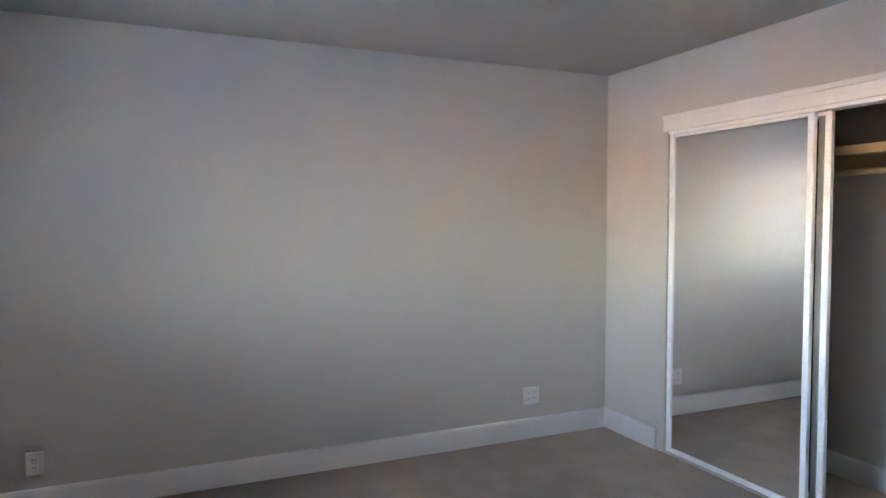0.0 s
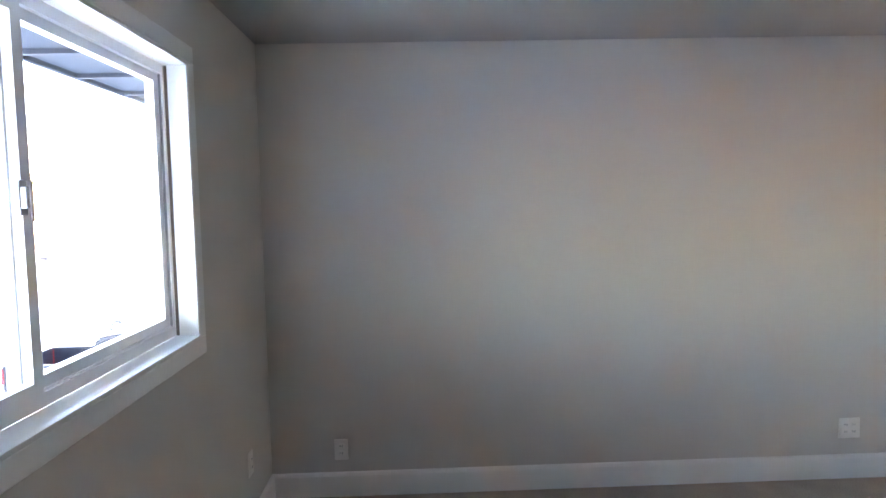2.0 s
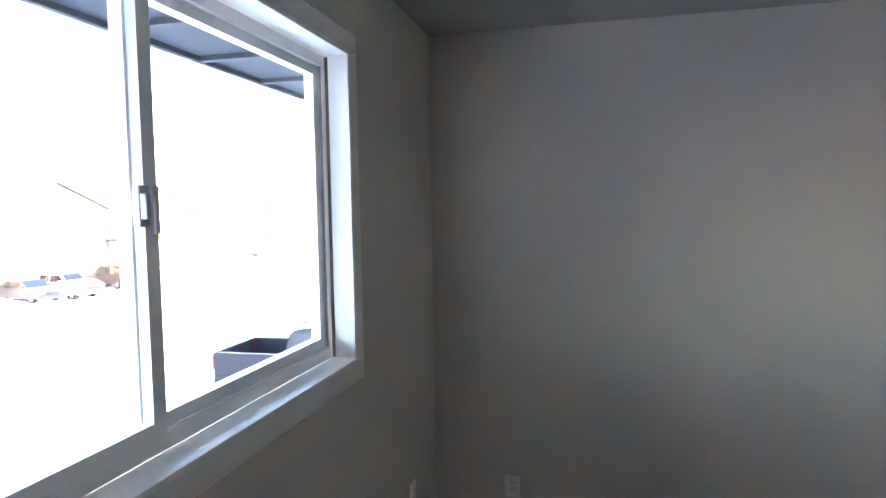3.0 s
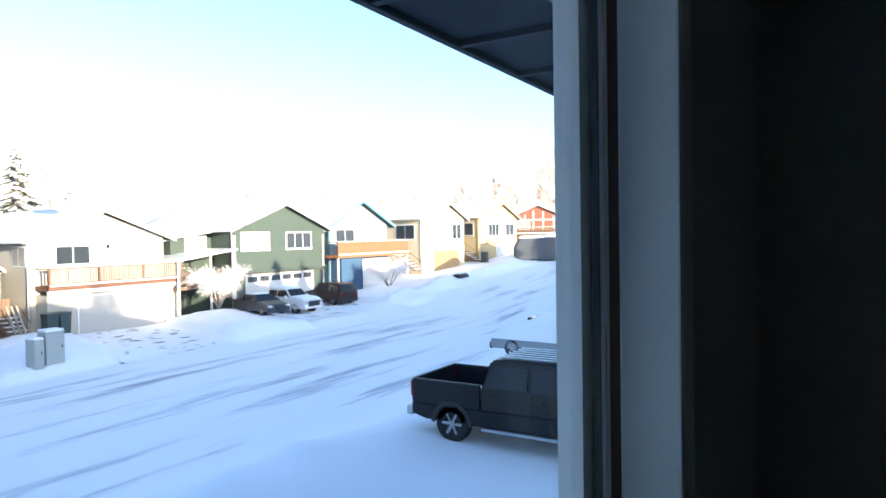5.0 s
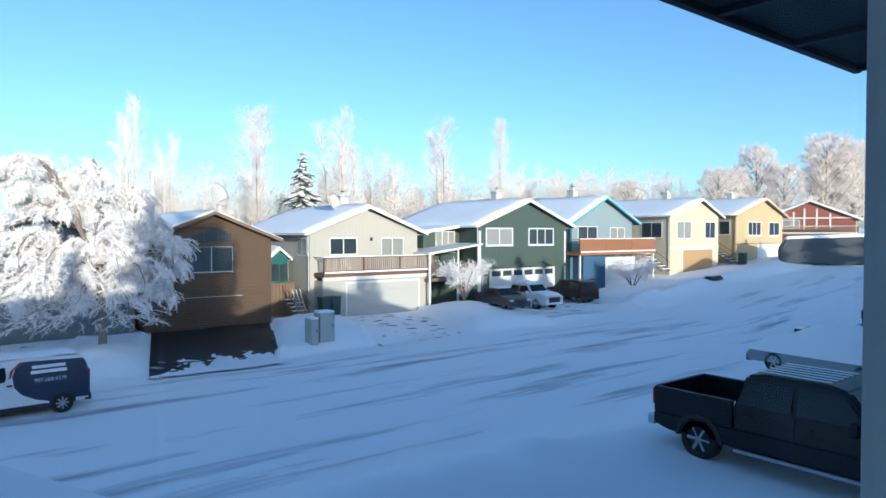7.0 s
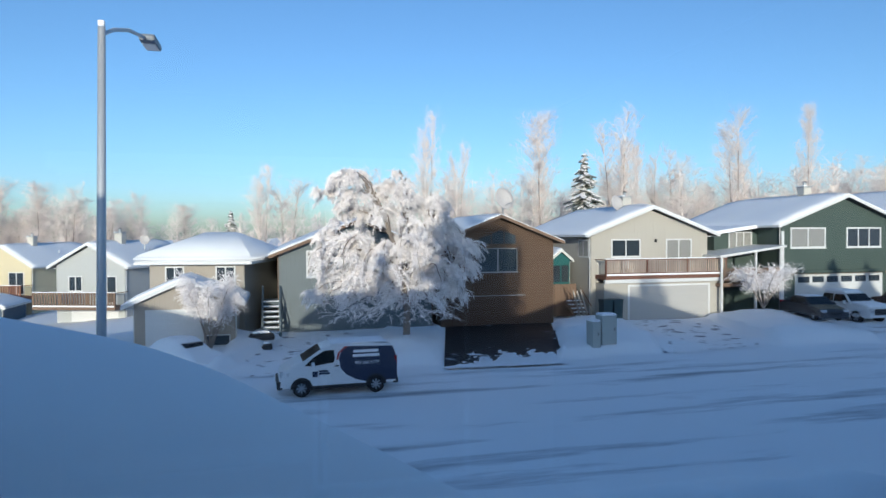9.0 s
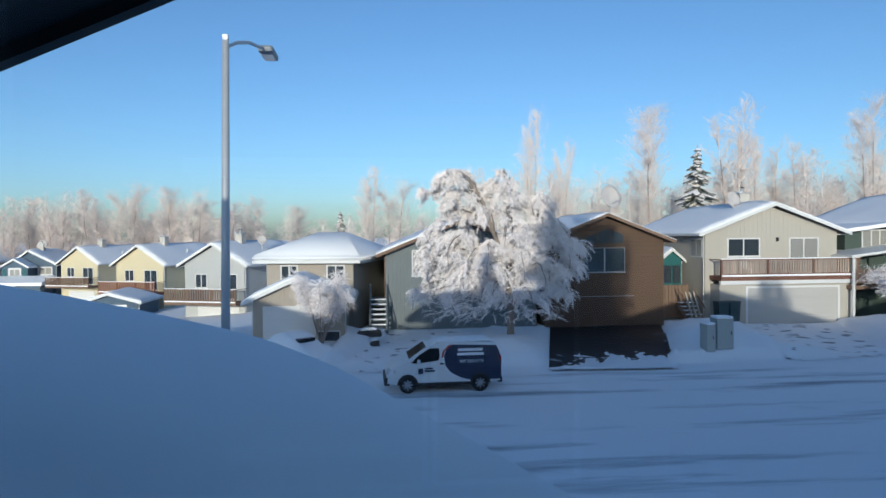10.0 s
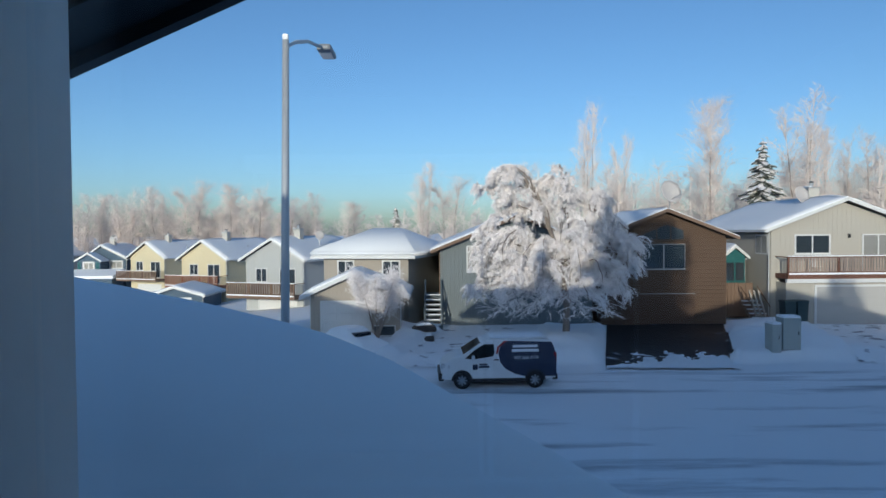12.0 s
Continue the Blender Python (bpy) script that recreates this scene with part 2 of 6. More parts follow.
part("window_frame", holed_wall(OX0 + 0.012, OX1 - 0.012, OZ0 + 0.014, OZ1 - 0.012, 0.070, FY1, OX0 + 0.022, OX1 - 0.022, OZ0 + fr + 0.005, OZ1 - fr), M_VINYL, win, "white vinyl outer frame with tracks")
MX = -1.985                          # meeting stiles


def sash(x0, x1, y0, name, label, deep=0.024):
    s = part(name, holed_wall(x0, x1, OZ0 + fr, OZ1 - fr + 0.004, y0, y0 + deep, x0 + 0.042, x1 - 0.040, OZ0 + fr + 0.04, OZ1 - fr - 0.03), M_VINYL, win, label)
    g = part("pane", cube(x0 + 0.04, y0 + 0.010, OZ0 + fr + 0.035, x1 - 0.04, y0 + 0.014, OZ1 - fr - 0.025), M_PANE, s, "clear glass")
    g.visible_shadow = False
    return s


sash(OX0 + 0.035, MX + 0.025, 0.058, "sliding_sash", "white vinyl sliding sash")
sash(MX - 0.020, OX1 - 0.020, 0.085, "fixed_sash", "white vinyl fixed sash", 0.031)
part("track", cube(OX0 + 0.03, 0.074, OZ0 + 0.016, OX1 - 0.03, 0.080, OZ0 + 0.055), M_VINYL, win)
part("pile_strip", cube(OX1 - 0.0275, 0.0745, OZ0 + 0.051, OX1 - 0.0222, 0.081, OZ1 - 0.046), M_PILE, win, "grey pile weatherstrip")
lk = part("sash_lock", cube(MX - 0.048, 0.042, 1.585, MX - 0.018, 0.0585, 1.665, 0.004, 2), M_LATCH, win, "grey metal sash lock")
part("lock_lever", cube(MX - 0.046, 0.028, 1.60, MX - 0.032, 0.044, 1.65, 0.004, 2), M_LATCH, lk)
part("finger_pull", cube(MX + 0.010, 0.052, 1.57, MX + 0.024, 0.0585, 1.665, 0.002, 2), M_VINYL, win)


def wall_plate(name, label, cat, m, w, gangs, blank=False):
    """A plastic cover plate on a wall, its outlet faces and slots as parts; its back is at local y 0, facing -y."""
    e = thing(name, label, cat)
    e.matrix_basis = m
    part("plate", cube(-w / 2, -0.006, -0.0575, w / 2, 0, 0.0575, 0.003, 2), M_PLATE, e)
    for g in range(gangs):
        cx = (g - (gangs - 1) / 2) * 0.046
        for cz in (0.02, -0.02):
            f = part("outlet_face", cube(cx - 0.016, -0.009, cz - 0.014, cx + 0.016, -0.005, cz + 0.014, 0.003, 2), M_PLATE, e)
            for sx in (-0.006, 0.006):
                part("slot", cube(cx + sx - 0.0012, -0.0098, cz - 0.004, cx + sx + 0.0012, -0.0085, cz + 0.006), M_SLOT, f)
    return e


wall_plate("wall_outlet", "white plastic duplex outlet plate on the blank wall", "outlet", pose(0, -0.38, 0.26, 0, 0, -90), 0.075, 1)
wall_plate("double_outlet", "white two-gang plate low on the blank wall", "outlet", pose(0, -3.215, 0.285, 0, 0, -90), 0.12, 2)
wall_plate("wall_outlet", "white plastic duplex outlet plate below the window", "outlet", pose(-0.43, 0, 0.37), 0.075, 1)

# closet: header track, two mirror doors slid together, shelf and rod
tr = tagged(new("trim"), "white closet header, jamb and track", kind="structure")
part("header", cube(CX0 - 0.05, -D, CZ - 0.012, CX1 + 0.02, -D + 0.022, CZ + 0.085, 0.004, 2), M_TRIM, tr)
part("header_lip", cube(CX0 - 0.05, -D + 0.022, CZ + 0.055, CX1 + 0.02, -D + 0.032, CZ + 0.085, 0.003, 1), M_TRIM, tr)
part("top_track", cube(CX0, -D - 0.09, CZ - 0.03, CX1, -D - 0.002, CZ - 0.001), M_VINYL, tr)
part("bottom_track", cube(CX0, -D - 0.085, 0, CX1, -D - 0.005, 0.012, 0.003, 1), M_STEEL, tr)


def mirror_door(x0, x1, y):
    e = thing("mirror_door", "tall sliding mirror door in a narrow white metal frame", "closet door", group="closet doors")
    z0, z1, s = 0.014, CZ - 0.031, 0.035
    part("stile", cube(x0, y - 0.012, z0, x0 + s, y + 0.014, z1, 0.006, 2), M_VINYL, e)
    part("stile", cube(x1 - s, y - 0.012, z0, x1, y + 0.014, z1, 0.006, 2), M_VINYL, e)
    part("rail", cube(x0 + s, y - 0.012, z1 - 0.02, x1 - s, y + 0.012, z1, 0.004, 1), M_VINYL, e)
    part("rail", cube(x0 + s, y - 0.012, z0, x1 - s, y + 0.012, z0 + 0.03, 0.004, 1), M_VINYL, e)
    part("mirror", cube(x0 + s - 0.004, y - 0.004, z0 + 0.028, x1 - s + 0.004, y + 0.004, z1 - 0.018), M_MIRROR, e, "clean mirror glass")
    return e


mirror_door(-1.545, CX1 - 0.005, -D - 0.022)
mirror_door(-1.605, -0.66, -D - 0.064)
sh = thing("closet_shelf", "brown wooden closet shelf on cleats above a rod", "shelf")
part("board", cube(-W + 0.002, -D - 0.648, 1.80, -0.002, -D - 0.30, 1.82), M_SHELF, sh)
part("cleat", cube(-W + 0.002, -D - 0.648, 1.72, -0.002, -D - 0.628, 1.80), M_SHELF, sh)
part("nosing", cube(-W + 0.002, -D - 0.300, 1.775, -0.002, -D - 0.282, 1.822), M_SHELF, sh)
part("closet_rod", rod((-W + 0.002, -D - 0.33, 1.69), (-0.002, -D - 0.33, 1.69), 0.016), M_SHELF, sh)

# ---- the house around the room: eaves, garage roof under snow ----
own = thing("own_house", "two-storey house with dark eaves around the bedroom", "house", kind="structure")
part("lower_wall", cube(-9.0, -9.0, -4.6, 1.6, 0.124, -0.255), M_OWNWALL, own)
part("outer_wall", holed_wall(-9.0, 1.6, -0.25, 2.56, 0.126, 0.20, OX0 - 0.2, OX1 + 0.2, OZ0 - 0.1, OZ1 + 0.1), M_OWNWALL, own)
part("side_wall", cube(0.125, -9.0, -0.25, 1.6, 0.124, 2.56), M_OWNWALL, own)
part("back_wall", cube(-9.0, -9.0, -0.25, 0.12, -4.62, 2.56), M_OWNWALL, own)
part("roof", prism([(1.30, 2.60), (1.30, 2.72), (-3.9, 4.35), (-10.2, 2.72), (-10.2, 2.60), (-3.9, 4.20)], "x", -9.4, 2.1), M_ROOFING, own)
part("roof_snow", prism([(1.34, 2.725), (1.30, 2.95), (-3.9, 4.65), (-10.2, 2.95), (-10.2, 2.725), (-3.9, 4.355)], "x", -9.4, 2.12), M_ROOFSNOW, own)
EZ = 2.41
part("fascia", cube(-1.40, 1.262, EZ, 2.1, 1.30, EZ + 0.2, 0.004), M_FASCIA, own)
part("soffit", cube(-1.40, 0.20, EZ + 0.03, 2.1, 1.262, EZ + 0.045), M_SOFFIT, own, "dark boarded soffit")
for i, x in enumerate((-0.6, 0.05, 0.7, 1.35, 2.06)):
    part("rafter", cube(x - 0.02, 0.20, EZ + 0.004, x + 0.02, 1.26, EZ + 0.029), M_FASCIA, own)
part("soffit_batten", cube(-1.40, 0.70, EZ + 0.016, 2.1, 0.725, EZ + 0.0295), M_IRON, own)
sl, L0, L1 = 0.44, -1.40, -3.3


def slope_z(x):
    return EZ + 0.06 + (x + 1.38) * sl


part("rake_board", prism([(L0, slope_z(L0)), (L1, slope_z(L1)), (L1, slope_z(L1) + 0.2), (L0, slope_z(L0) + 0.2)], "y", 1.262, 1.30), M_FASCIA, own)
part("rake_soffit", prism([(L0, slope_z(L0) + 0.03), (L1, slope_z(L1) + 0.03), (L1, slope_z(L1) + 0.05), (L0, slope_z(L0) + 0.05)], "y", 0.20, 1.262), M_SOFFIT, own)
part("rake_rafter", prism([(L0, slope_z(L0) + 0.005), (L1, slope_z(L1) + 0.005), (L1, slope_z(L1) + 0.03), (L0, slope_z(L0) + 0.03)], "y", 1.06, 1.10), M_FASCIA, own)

PROF = [(-9.2, 2.00), (-5.0, 1.44), (-4.3, 1.28), (-3.66, 1.14), (-2.92, 0.98), (-2.39, 0.80), (-1.95, 0.56), (-1.43, 0.25), (-0.81, -0.10), (-0.38, -0.34), (0.3, -0.78), (0.95, -1.22)]


def profile(x):
    return float(np.interp(x, [p[0] for p in PROF], [p[1] for p in PROF]))


def roof_snow_sheet():
    """The deep, smooth snow on the garage roof, rolled over at its edges."""
    bm = bmesh.new()
    xs = np.linspace(-9.2, 0.95, 90)
    ys = np.concatenate([np.linspace(0.205, 4.3, 30), np.linspace(4.4, 5.0, 12)])
    grid = []
    for y in ys:
        row = []
        for x in xs:
            sm = sum(profile(x + d) for d in (-0.4, -0.2, 0, 0.2, 0.4)) / 5
            z = sm + 0.035 * noise.noise((x * 0.7, y * 0.7, 3.1)) + 0.008 * noise.noise((x * 4, y * 4, 1))
            e = min(1.0, max(0.0, (5.0 - y) / 0.55))
            z -= 0.36 * (1 - math.sqrt(max(0.0, 1 - (1 - e) ** 2)))
            e2 = min(1.0, max(0.0, (0.95 - x) / 0.5))
            z -= 0.30 * (1 - math.sqrt(max(0.0, 1 - (1 - e2) ** 2)))
            row.append(bm.verts.new((x, y, z)))
        grid.append(row)
    for a, b in zip(grid, grid[1:]):
        for i in range(len(a) - 1):
            bm.faces.new((a[i], a[i + 1], b[i + 1], b[i]))
    return bm


garage = thing("own_garage", "garage wing with deep smooth snow on its roof", "garage", kind="structure")
part("snow", roof_snow_sheet(), M_ROOFSNOW, garage, "deep smooth untouched snow", smooth=True)
part("roof", prism([(-9.2, 1.30), (0.95, -1.60), (0.95, -1.72), (-9.2, 1.18)], "y", 0.21, 4.96), M_ROOFING, garage)
part("wall", prism([(-9.0, -4.6), (0.6, -4.6), (0.6, -1.70), (-9.0, 1.1)], "y", 0.21, 4.5), M_OWNWALL, garage)


# ---- ground ----
MOUNDS = [(7.5, 9.0, 3.2, 1.6, 0.55), (3.5, 10.0, 2.5, 1.2, 0.45), (25.5, 30.0, 3.0, 1.4, 0.4), (14.4, 32.6, 1.9, 3.2, 0.55), (4.4, 32.2, 1.7, 3.0, 0.4),
          (51.0, 31.5, 4.0, 1.6, 0.9), (60.0, 32.0, 5.0, 1.3, 0.8), (-4.6, 37.5, 1.6, 1.6, 0.4), (30.0, 38.0, 2.0, 2.0, 0.3), (24.5, 10.5, 2.6, 1.8, 0.5), (74, 34, 6, 1.5, 0.9), (17.4, 30.6, 2.2, 1.0, 0.45), (34.5, 30.0, 5.5, 0.9, 0.2), (43.5, 31.0, 4.0, 1.0, 0.5), (1.5, 31.0, 3.2, 1.0, 0.35), (-7, 30.5, 4, 1.0, 0.4), (67, 31.5, 5, 1.0, 0.6), (29.0, 36.0, 1.6, 2.6, 0.25), (46.5, 35.5, 1.6, 2.4, 0.8), (17.5, 36.5, 1.2, 2.2, 0.5)]


def smooth01(a, b, v):
    t = min(1.0, max(0.0, (v - a) / (b - a)))
    return t * t * (3 - 2 * t)


# cleared drives: x at the road and at the house, left and right, and where each ends
DRIVES = [(5.2, 8.6, 10.8, 15.9, 40.7), (16.5, 21.0, 23.0, 27.2, 40.1), (30.0, 34.6, 41.0, 43.0, 40.2), (-4.2, -1.2, 1.6, 4.6, 41.0), (-9.6, -8.8, -5.0, -4.6, 36.0)]


def lawn(x, y):
    """How deep the untouched snow lies beside the cleared drives."""
    if not (-14 < x < 46 and 28 < y < 41):
        return 0.0
    deep = smooth01(28.3, 29.3, y) * (1 - smooth01(39.2, 40.4, y)) * smooth01(-14, -11, x) * (1 - smooth01(44, 46, x))
    for l0, l1, r0, r1, far in DRIVES:
        u = min(1.0, (y - 28.0) / (far - 28.0))
        left, right = l0 + (l1 - l0) * u, r0 + (r1 - r0) * u
        wob = 0.25 * noise.noise((x * 0.3, y * 0.9, l0))
        deep *= 1 - smooth01(left - 0.45 + wob, left + wob, x) * (1 - smooth01(right + wob, right + 0.45 + wob, x))
    return 0.42 * deep * (1 + 0.3 * noise.noise((x * 0.6, y * 0.6, 9)))


def ground_z(x, y):
    z = -4.3 + 1.2 * (1 - smooth01(8.0, 15.0, y))
    z += 0.07 * max(0.0, x - 38) * (1.0 if x < 130 else 130 / x)
    z -= 0.10 * min(60.0, max(0.0, -x - 6)) * smooth01(28, 60, y)
    for mx, my, sx, sy, h in MOUNDS:
        q = ((x - mx) / sx) ** 2 + ((y - my) / sy) ** 2
        if q < 9:
            z += h * math.exp(-q) * (1 + 0.35 * noise.noise((x * 0.9, y * 0.9, 0.5)))
    z += lawn(x, y)
    road = smooth01(11.5, 14, y) * (1 - smooth01(26.5, 28.5, y))
    z += 0.10 * noise.noise((x * 0.25, y * 0.25, 7)) * (1 - 0.8 * road) + 0.03 * noise.noise((x * 1.1, y * 1.1, 2)) * (1 - 0.6 * road)
    if 13 < y < 27:
        z += 0.012 * noise.noise((x * 0.35, y * 3.5, 4))
    return z


def lines(*spans):
    out = []
    for a, b, n in spans:
        out += list(np.linspace(a, b, n, endpoint=False))
    return out + [spans[-1][1]]


gx = lines((-2000, -300, 6), (-300, -60, 14), (-60, -14, 40), (-14, 46, 190), (46, 110, 80), (110, 300, 16), (300, 2000, 6))
gy = lines((-600, -20, 8), (-20, 4, 8), (4, 46, 160), (46, 110, 30), (110, 400, 14), (400, 3000, 8))
gverts = [(x, y, ground_z(x, y)) for y in gy for x in gx]
nx = len(gx)
gfaces = [(j * nx + i, j * nx + i + 1, (j + 1) * nx + i + 1, (j + 1) * nx + i) for j in range(len(gy) - 1) for i in range(nx - 1)]


def ground_material():
    """Snow, packed and streaked by tyres along the road."""
    m = material("snowy_ground", (0.92, 0.93, 0.95), 0.75, 0, 0.05, 0.5, 6, 0.6, 0.05, spec=0.25)
    nt = m.node_tree
    n, l = nt.nodes, nt.links
    b = n["Principled BSDF"]
    base = b.inputs["Base Color"].links[0].from_socket
    co, mp, st = n.new("ShaderNodeTexCoord"), n.new("ShaderNodeMapping"), n.new("ShaderNodeTexNoise")
    l.new(co.outputs["Object"], mp.inputs["Vector"])
    mp.inputs["Rotation"].default_value = (0, 0, radians(2))
    mp.inputs["Scale"].default_value = (0.10, 0.85, 1)
    l.new(mp.outputs[0], st.inputs["Vector"])
    st.inputs["Scale"].default_value, st.inputs["Detail"].default_value = 1.0, 6
    st.inputs["Roughness"].default_value = 0.62
    sep = n.new("ShaderNodeSeparateXYZ")
    l.new(co.outputs["Object"], sep.inputs[0])
    rise = n.new("ShaderNodeMapRange")
    rise.interpolation_type = "SMOOTHSTEP"
    rise.inputs["From Min"].default_value, rise.inputs["From Max"].default_value = 9.0, 14.5
    l.new(sep.outputs["Y"], rise.inputs["Value"])
    fall = n.new("ShaderNodeMapRange")
    fall.interpolation_type = "SMOOTHSTEP"
    fall.inputs["From Min"].default_value, fall.inputs["From Max"].default_value = 28.5, 26.0
    l.new(sep.outputs["Y"], fall.inputs["Value"])
    band, amount, cut = n.new("ShaderNodeMath"), n.new("ShaderNodeMath"), n.new("ShaderNodeMapRange")
    band.operation = amount.operation = "MULTIPLY"
    l.new(rise.outputs[0], band.inputs[0])
    l.new(fall.outputs[0], band.inputs[1])
    cut.inputs["From Min"].default_value, cut.inputs["From Max"].default_value = 0.545, 0.72
    l.new(st.outputs["Fac"], cut.inputs["Value"])
    l.new(band.outputs[0], amount.inputs[0])
    l.new(cut.outputs[0], amount.inputs[1])
    mx = n.new("ShaderNodeMix")
    mx.data_type = "RGBA"
    mx.inputs["B"].default_value = (0.34, 0.37, 0.41, 1)
    l.new(base, mx.inputs["A"])
    l.new(amount.outputs[0], mx.inputs["Factor"])
    l.new(mx.outputs["Result"], b.inputs["Base Color"])
    return m


gme = bpy.data.meshes.new("ground")
gme.from_pydata(gverts, [], gfaces)
for f in gme.polygons:
    f.use_smooth = True
gme.materials.append(ground_material())
tagged(new("ground", gme), "snow-covered ground and street with tyre streaks", kind="structure")


def patch(name, corners, mat, label, lift=0.02, n=36):
    """A cleared patch that follows the ground inside four corners."""
    a, b, c, d = (Vector(p) for p in corners)
    bm = bmesh.new()
    rows = []
    for j in range(n + 1):
        row = []
        for i in range(n + 1):
            u, v = i / n, j / n
            p = (a * (1 - u) + b * u) * (1 - v) + (d * (1 - u) + c * u) * v
            row.append(bm.verts.new((p.x, p.y, ground_z(p.x, p.y) + lift)))
        rows.append(row)
    for r0, r1 in zip(rows, rows[1:]):
        for i in range(n):
            bm.faces.new((r0[i], r0[i + 1], r1[i + 1], r1[i]))
    return structure(name, bm, mat, label, True)


# ---- houses across the street ----
def window(parent, x0, x1, z0, z1, y, mat=None, mullions=1, trim=0.10, frame_mat=None):
    fm = frame_mat or M_WHITE
    w = part("window", holed_wall(x0 - trim, x1 + trim, z0 - trim, z1 + trim, y - 0.07, y + 0.05, x0, x1, z0, z1), fm, parent)
    part("pane", cube(x0 - 0.01, y - 0.02, z0 - 0.01, x1 + 0.01, y + 0.01, z1 + 0.01), mat or M_DARKPANE, w)
    for i in range(mullions):
        x = x0 + (x1 - x0) * (i + 1) / (mullions + 1)
        part("mullion", cube(x - 0.04, y - 0.05, z0, x + 0.04, y - 0.02, z1), fm, w)
    part("sill", cube(x0 - trim - 0.04, y - 0.12, z0 - trim - 0.05, x1 + trim + 0.04, y + 0.02, z0 - trim), fm, w)
    return w


def garage_door(parent, x0, x1, z0, z1, y, mat, rows=4, lights=0, cols=4, trim=None):
    d = part("garage_door", cube(x0, y - 0.02, z0, x1, y + 0.05, z1), mat, parent)
    w, h = (x1 - x0) / cols, (z1 - z0) / rows
    for r in range(rows):
        for c in range(cols):
            if lights and r == rows - 1:
                continue
            part("panel", cube(x0 + c * w + 0.08, y - 0.035, z0 + r * h + 0.07, x0 + (c + 1) * w - 0.08, y - 0.015, z0 + (r + 1) * h - 0.07, 0.012), mat, d)
    for i in range(lights):
        lw = (x1 - x0) / lights
        part("pane", cube(x0 + i * lw + 0.14, y - 0.032, z1 - h + 0.12, x0 + (i + 1) * lw - 0.14, y - 0.018, z1 - 0.12), M_DARKPANE, d)
    for b in ((x0 - 0.13, y - 0.05, z0, x0, y + 0.04, z1 + 0.13), (x1, y - 0.05, z0, x1 + 0.13, y + 0.04, z1 + 0.13), (x0, y - 0.05, z1, x1, y + 0.04, z1 + 0.13)):
        part("trim", cube(*b), trim or M_WHITE, parent)
    return d


def deck(parent, x0, x1, y0, y1, z, mat, rail=1.05, gap=0.14, snow=True, solid=False, slat=None):
    dk = part("deck", cube(x0, y0, z - 0.28, x1, y1, z), mat, parent, "timber deck with a slatted railing")
    part("top_rail", cube(x0 - 0.03, y0 - 0.05, z + rail - 0.06, x1 + 0.03, y0 + 0.09, z + rail), mat, dk)
    part("bottom_rail", cube(x0, y0, z + 0.08, x1, y0 + 0.05, z + 0.16), mat, dk)
    n = max(2, int((x1 - x0) / gap))
    first = None
    for i in range(n):
        x = x0 + (i + 0.5) * (x1 - x0) / n
        if first is None:
            hw = (x1 - x0) / n * (0.46 if solid else 0.27)
            first = part("baluster", cube(-hw, 0, 0, hw, 0.035, rail - 0.22), slat or mat, dk)
            first.matrix_basis = Matrix.Translation((x, y0 + 0.008, z + 0.16))
        else:
            share("baluster", first, dk, Matrix.Translation((x, y0 + 0.008, z + 0.16)))
    for x in np.linspace(x0 + 0.05, x1 - 0.05, 4):
        part("post", cube(x - 0.05, y0 - 0.02, z - 0.25, x + 0.05, y0 + 0.08, z + rail), mat, dk)
    for xs in (x0, x1 - 0.06):
        part("side_rail", cube(xs, y0 + 0.09, z + rail - 0.06, xs + 0.06, y1, z + rail), mat, dk)
    if snow:
        part("snow_cap", cube(x0, y0 - 0.05, z + rail + 0.002, x1, y0 + 0.10, z + rail + 0.07, 0.02, 1), M_ROOFSNOW, dk)
        part("snow_ledge", cube(x0 + 0.05, y0 - 0.09, z - 0.02, x1 - 0.05, y0 - 0.052, z + 0.10, 0.015, 1), M_ROOFSNOW, dk)
    return dk


M_CHASE = material("chimney_chase_paint", (0.50, 0.48, 0.44), 0.8, 0, 0.15, 3, 40, 0.3, 0.01)


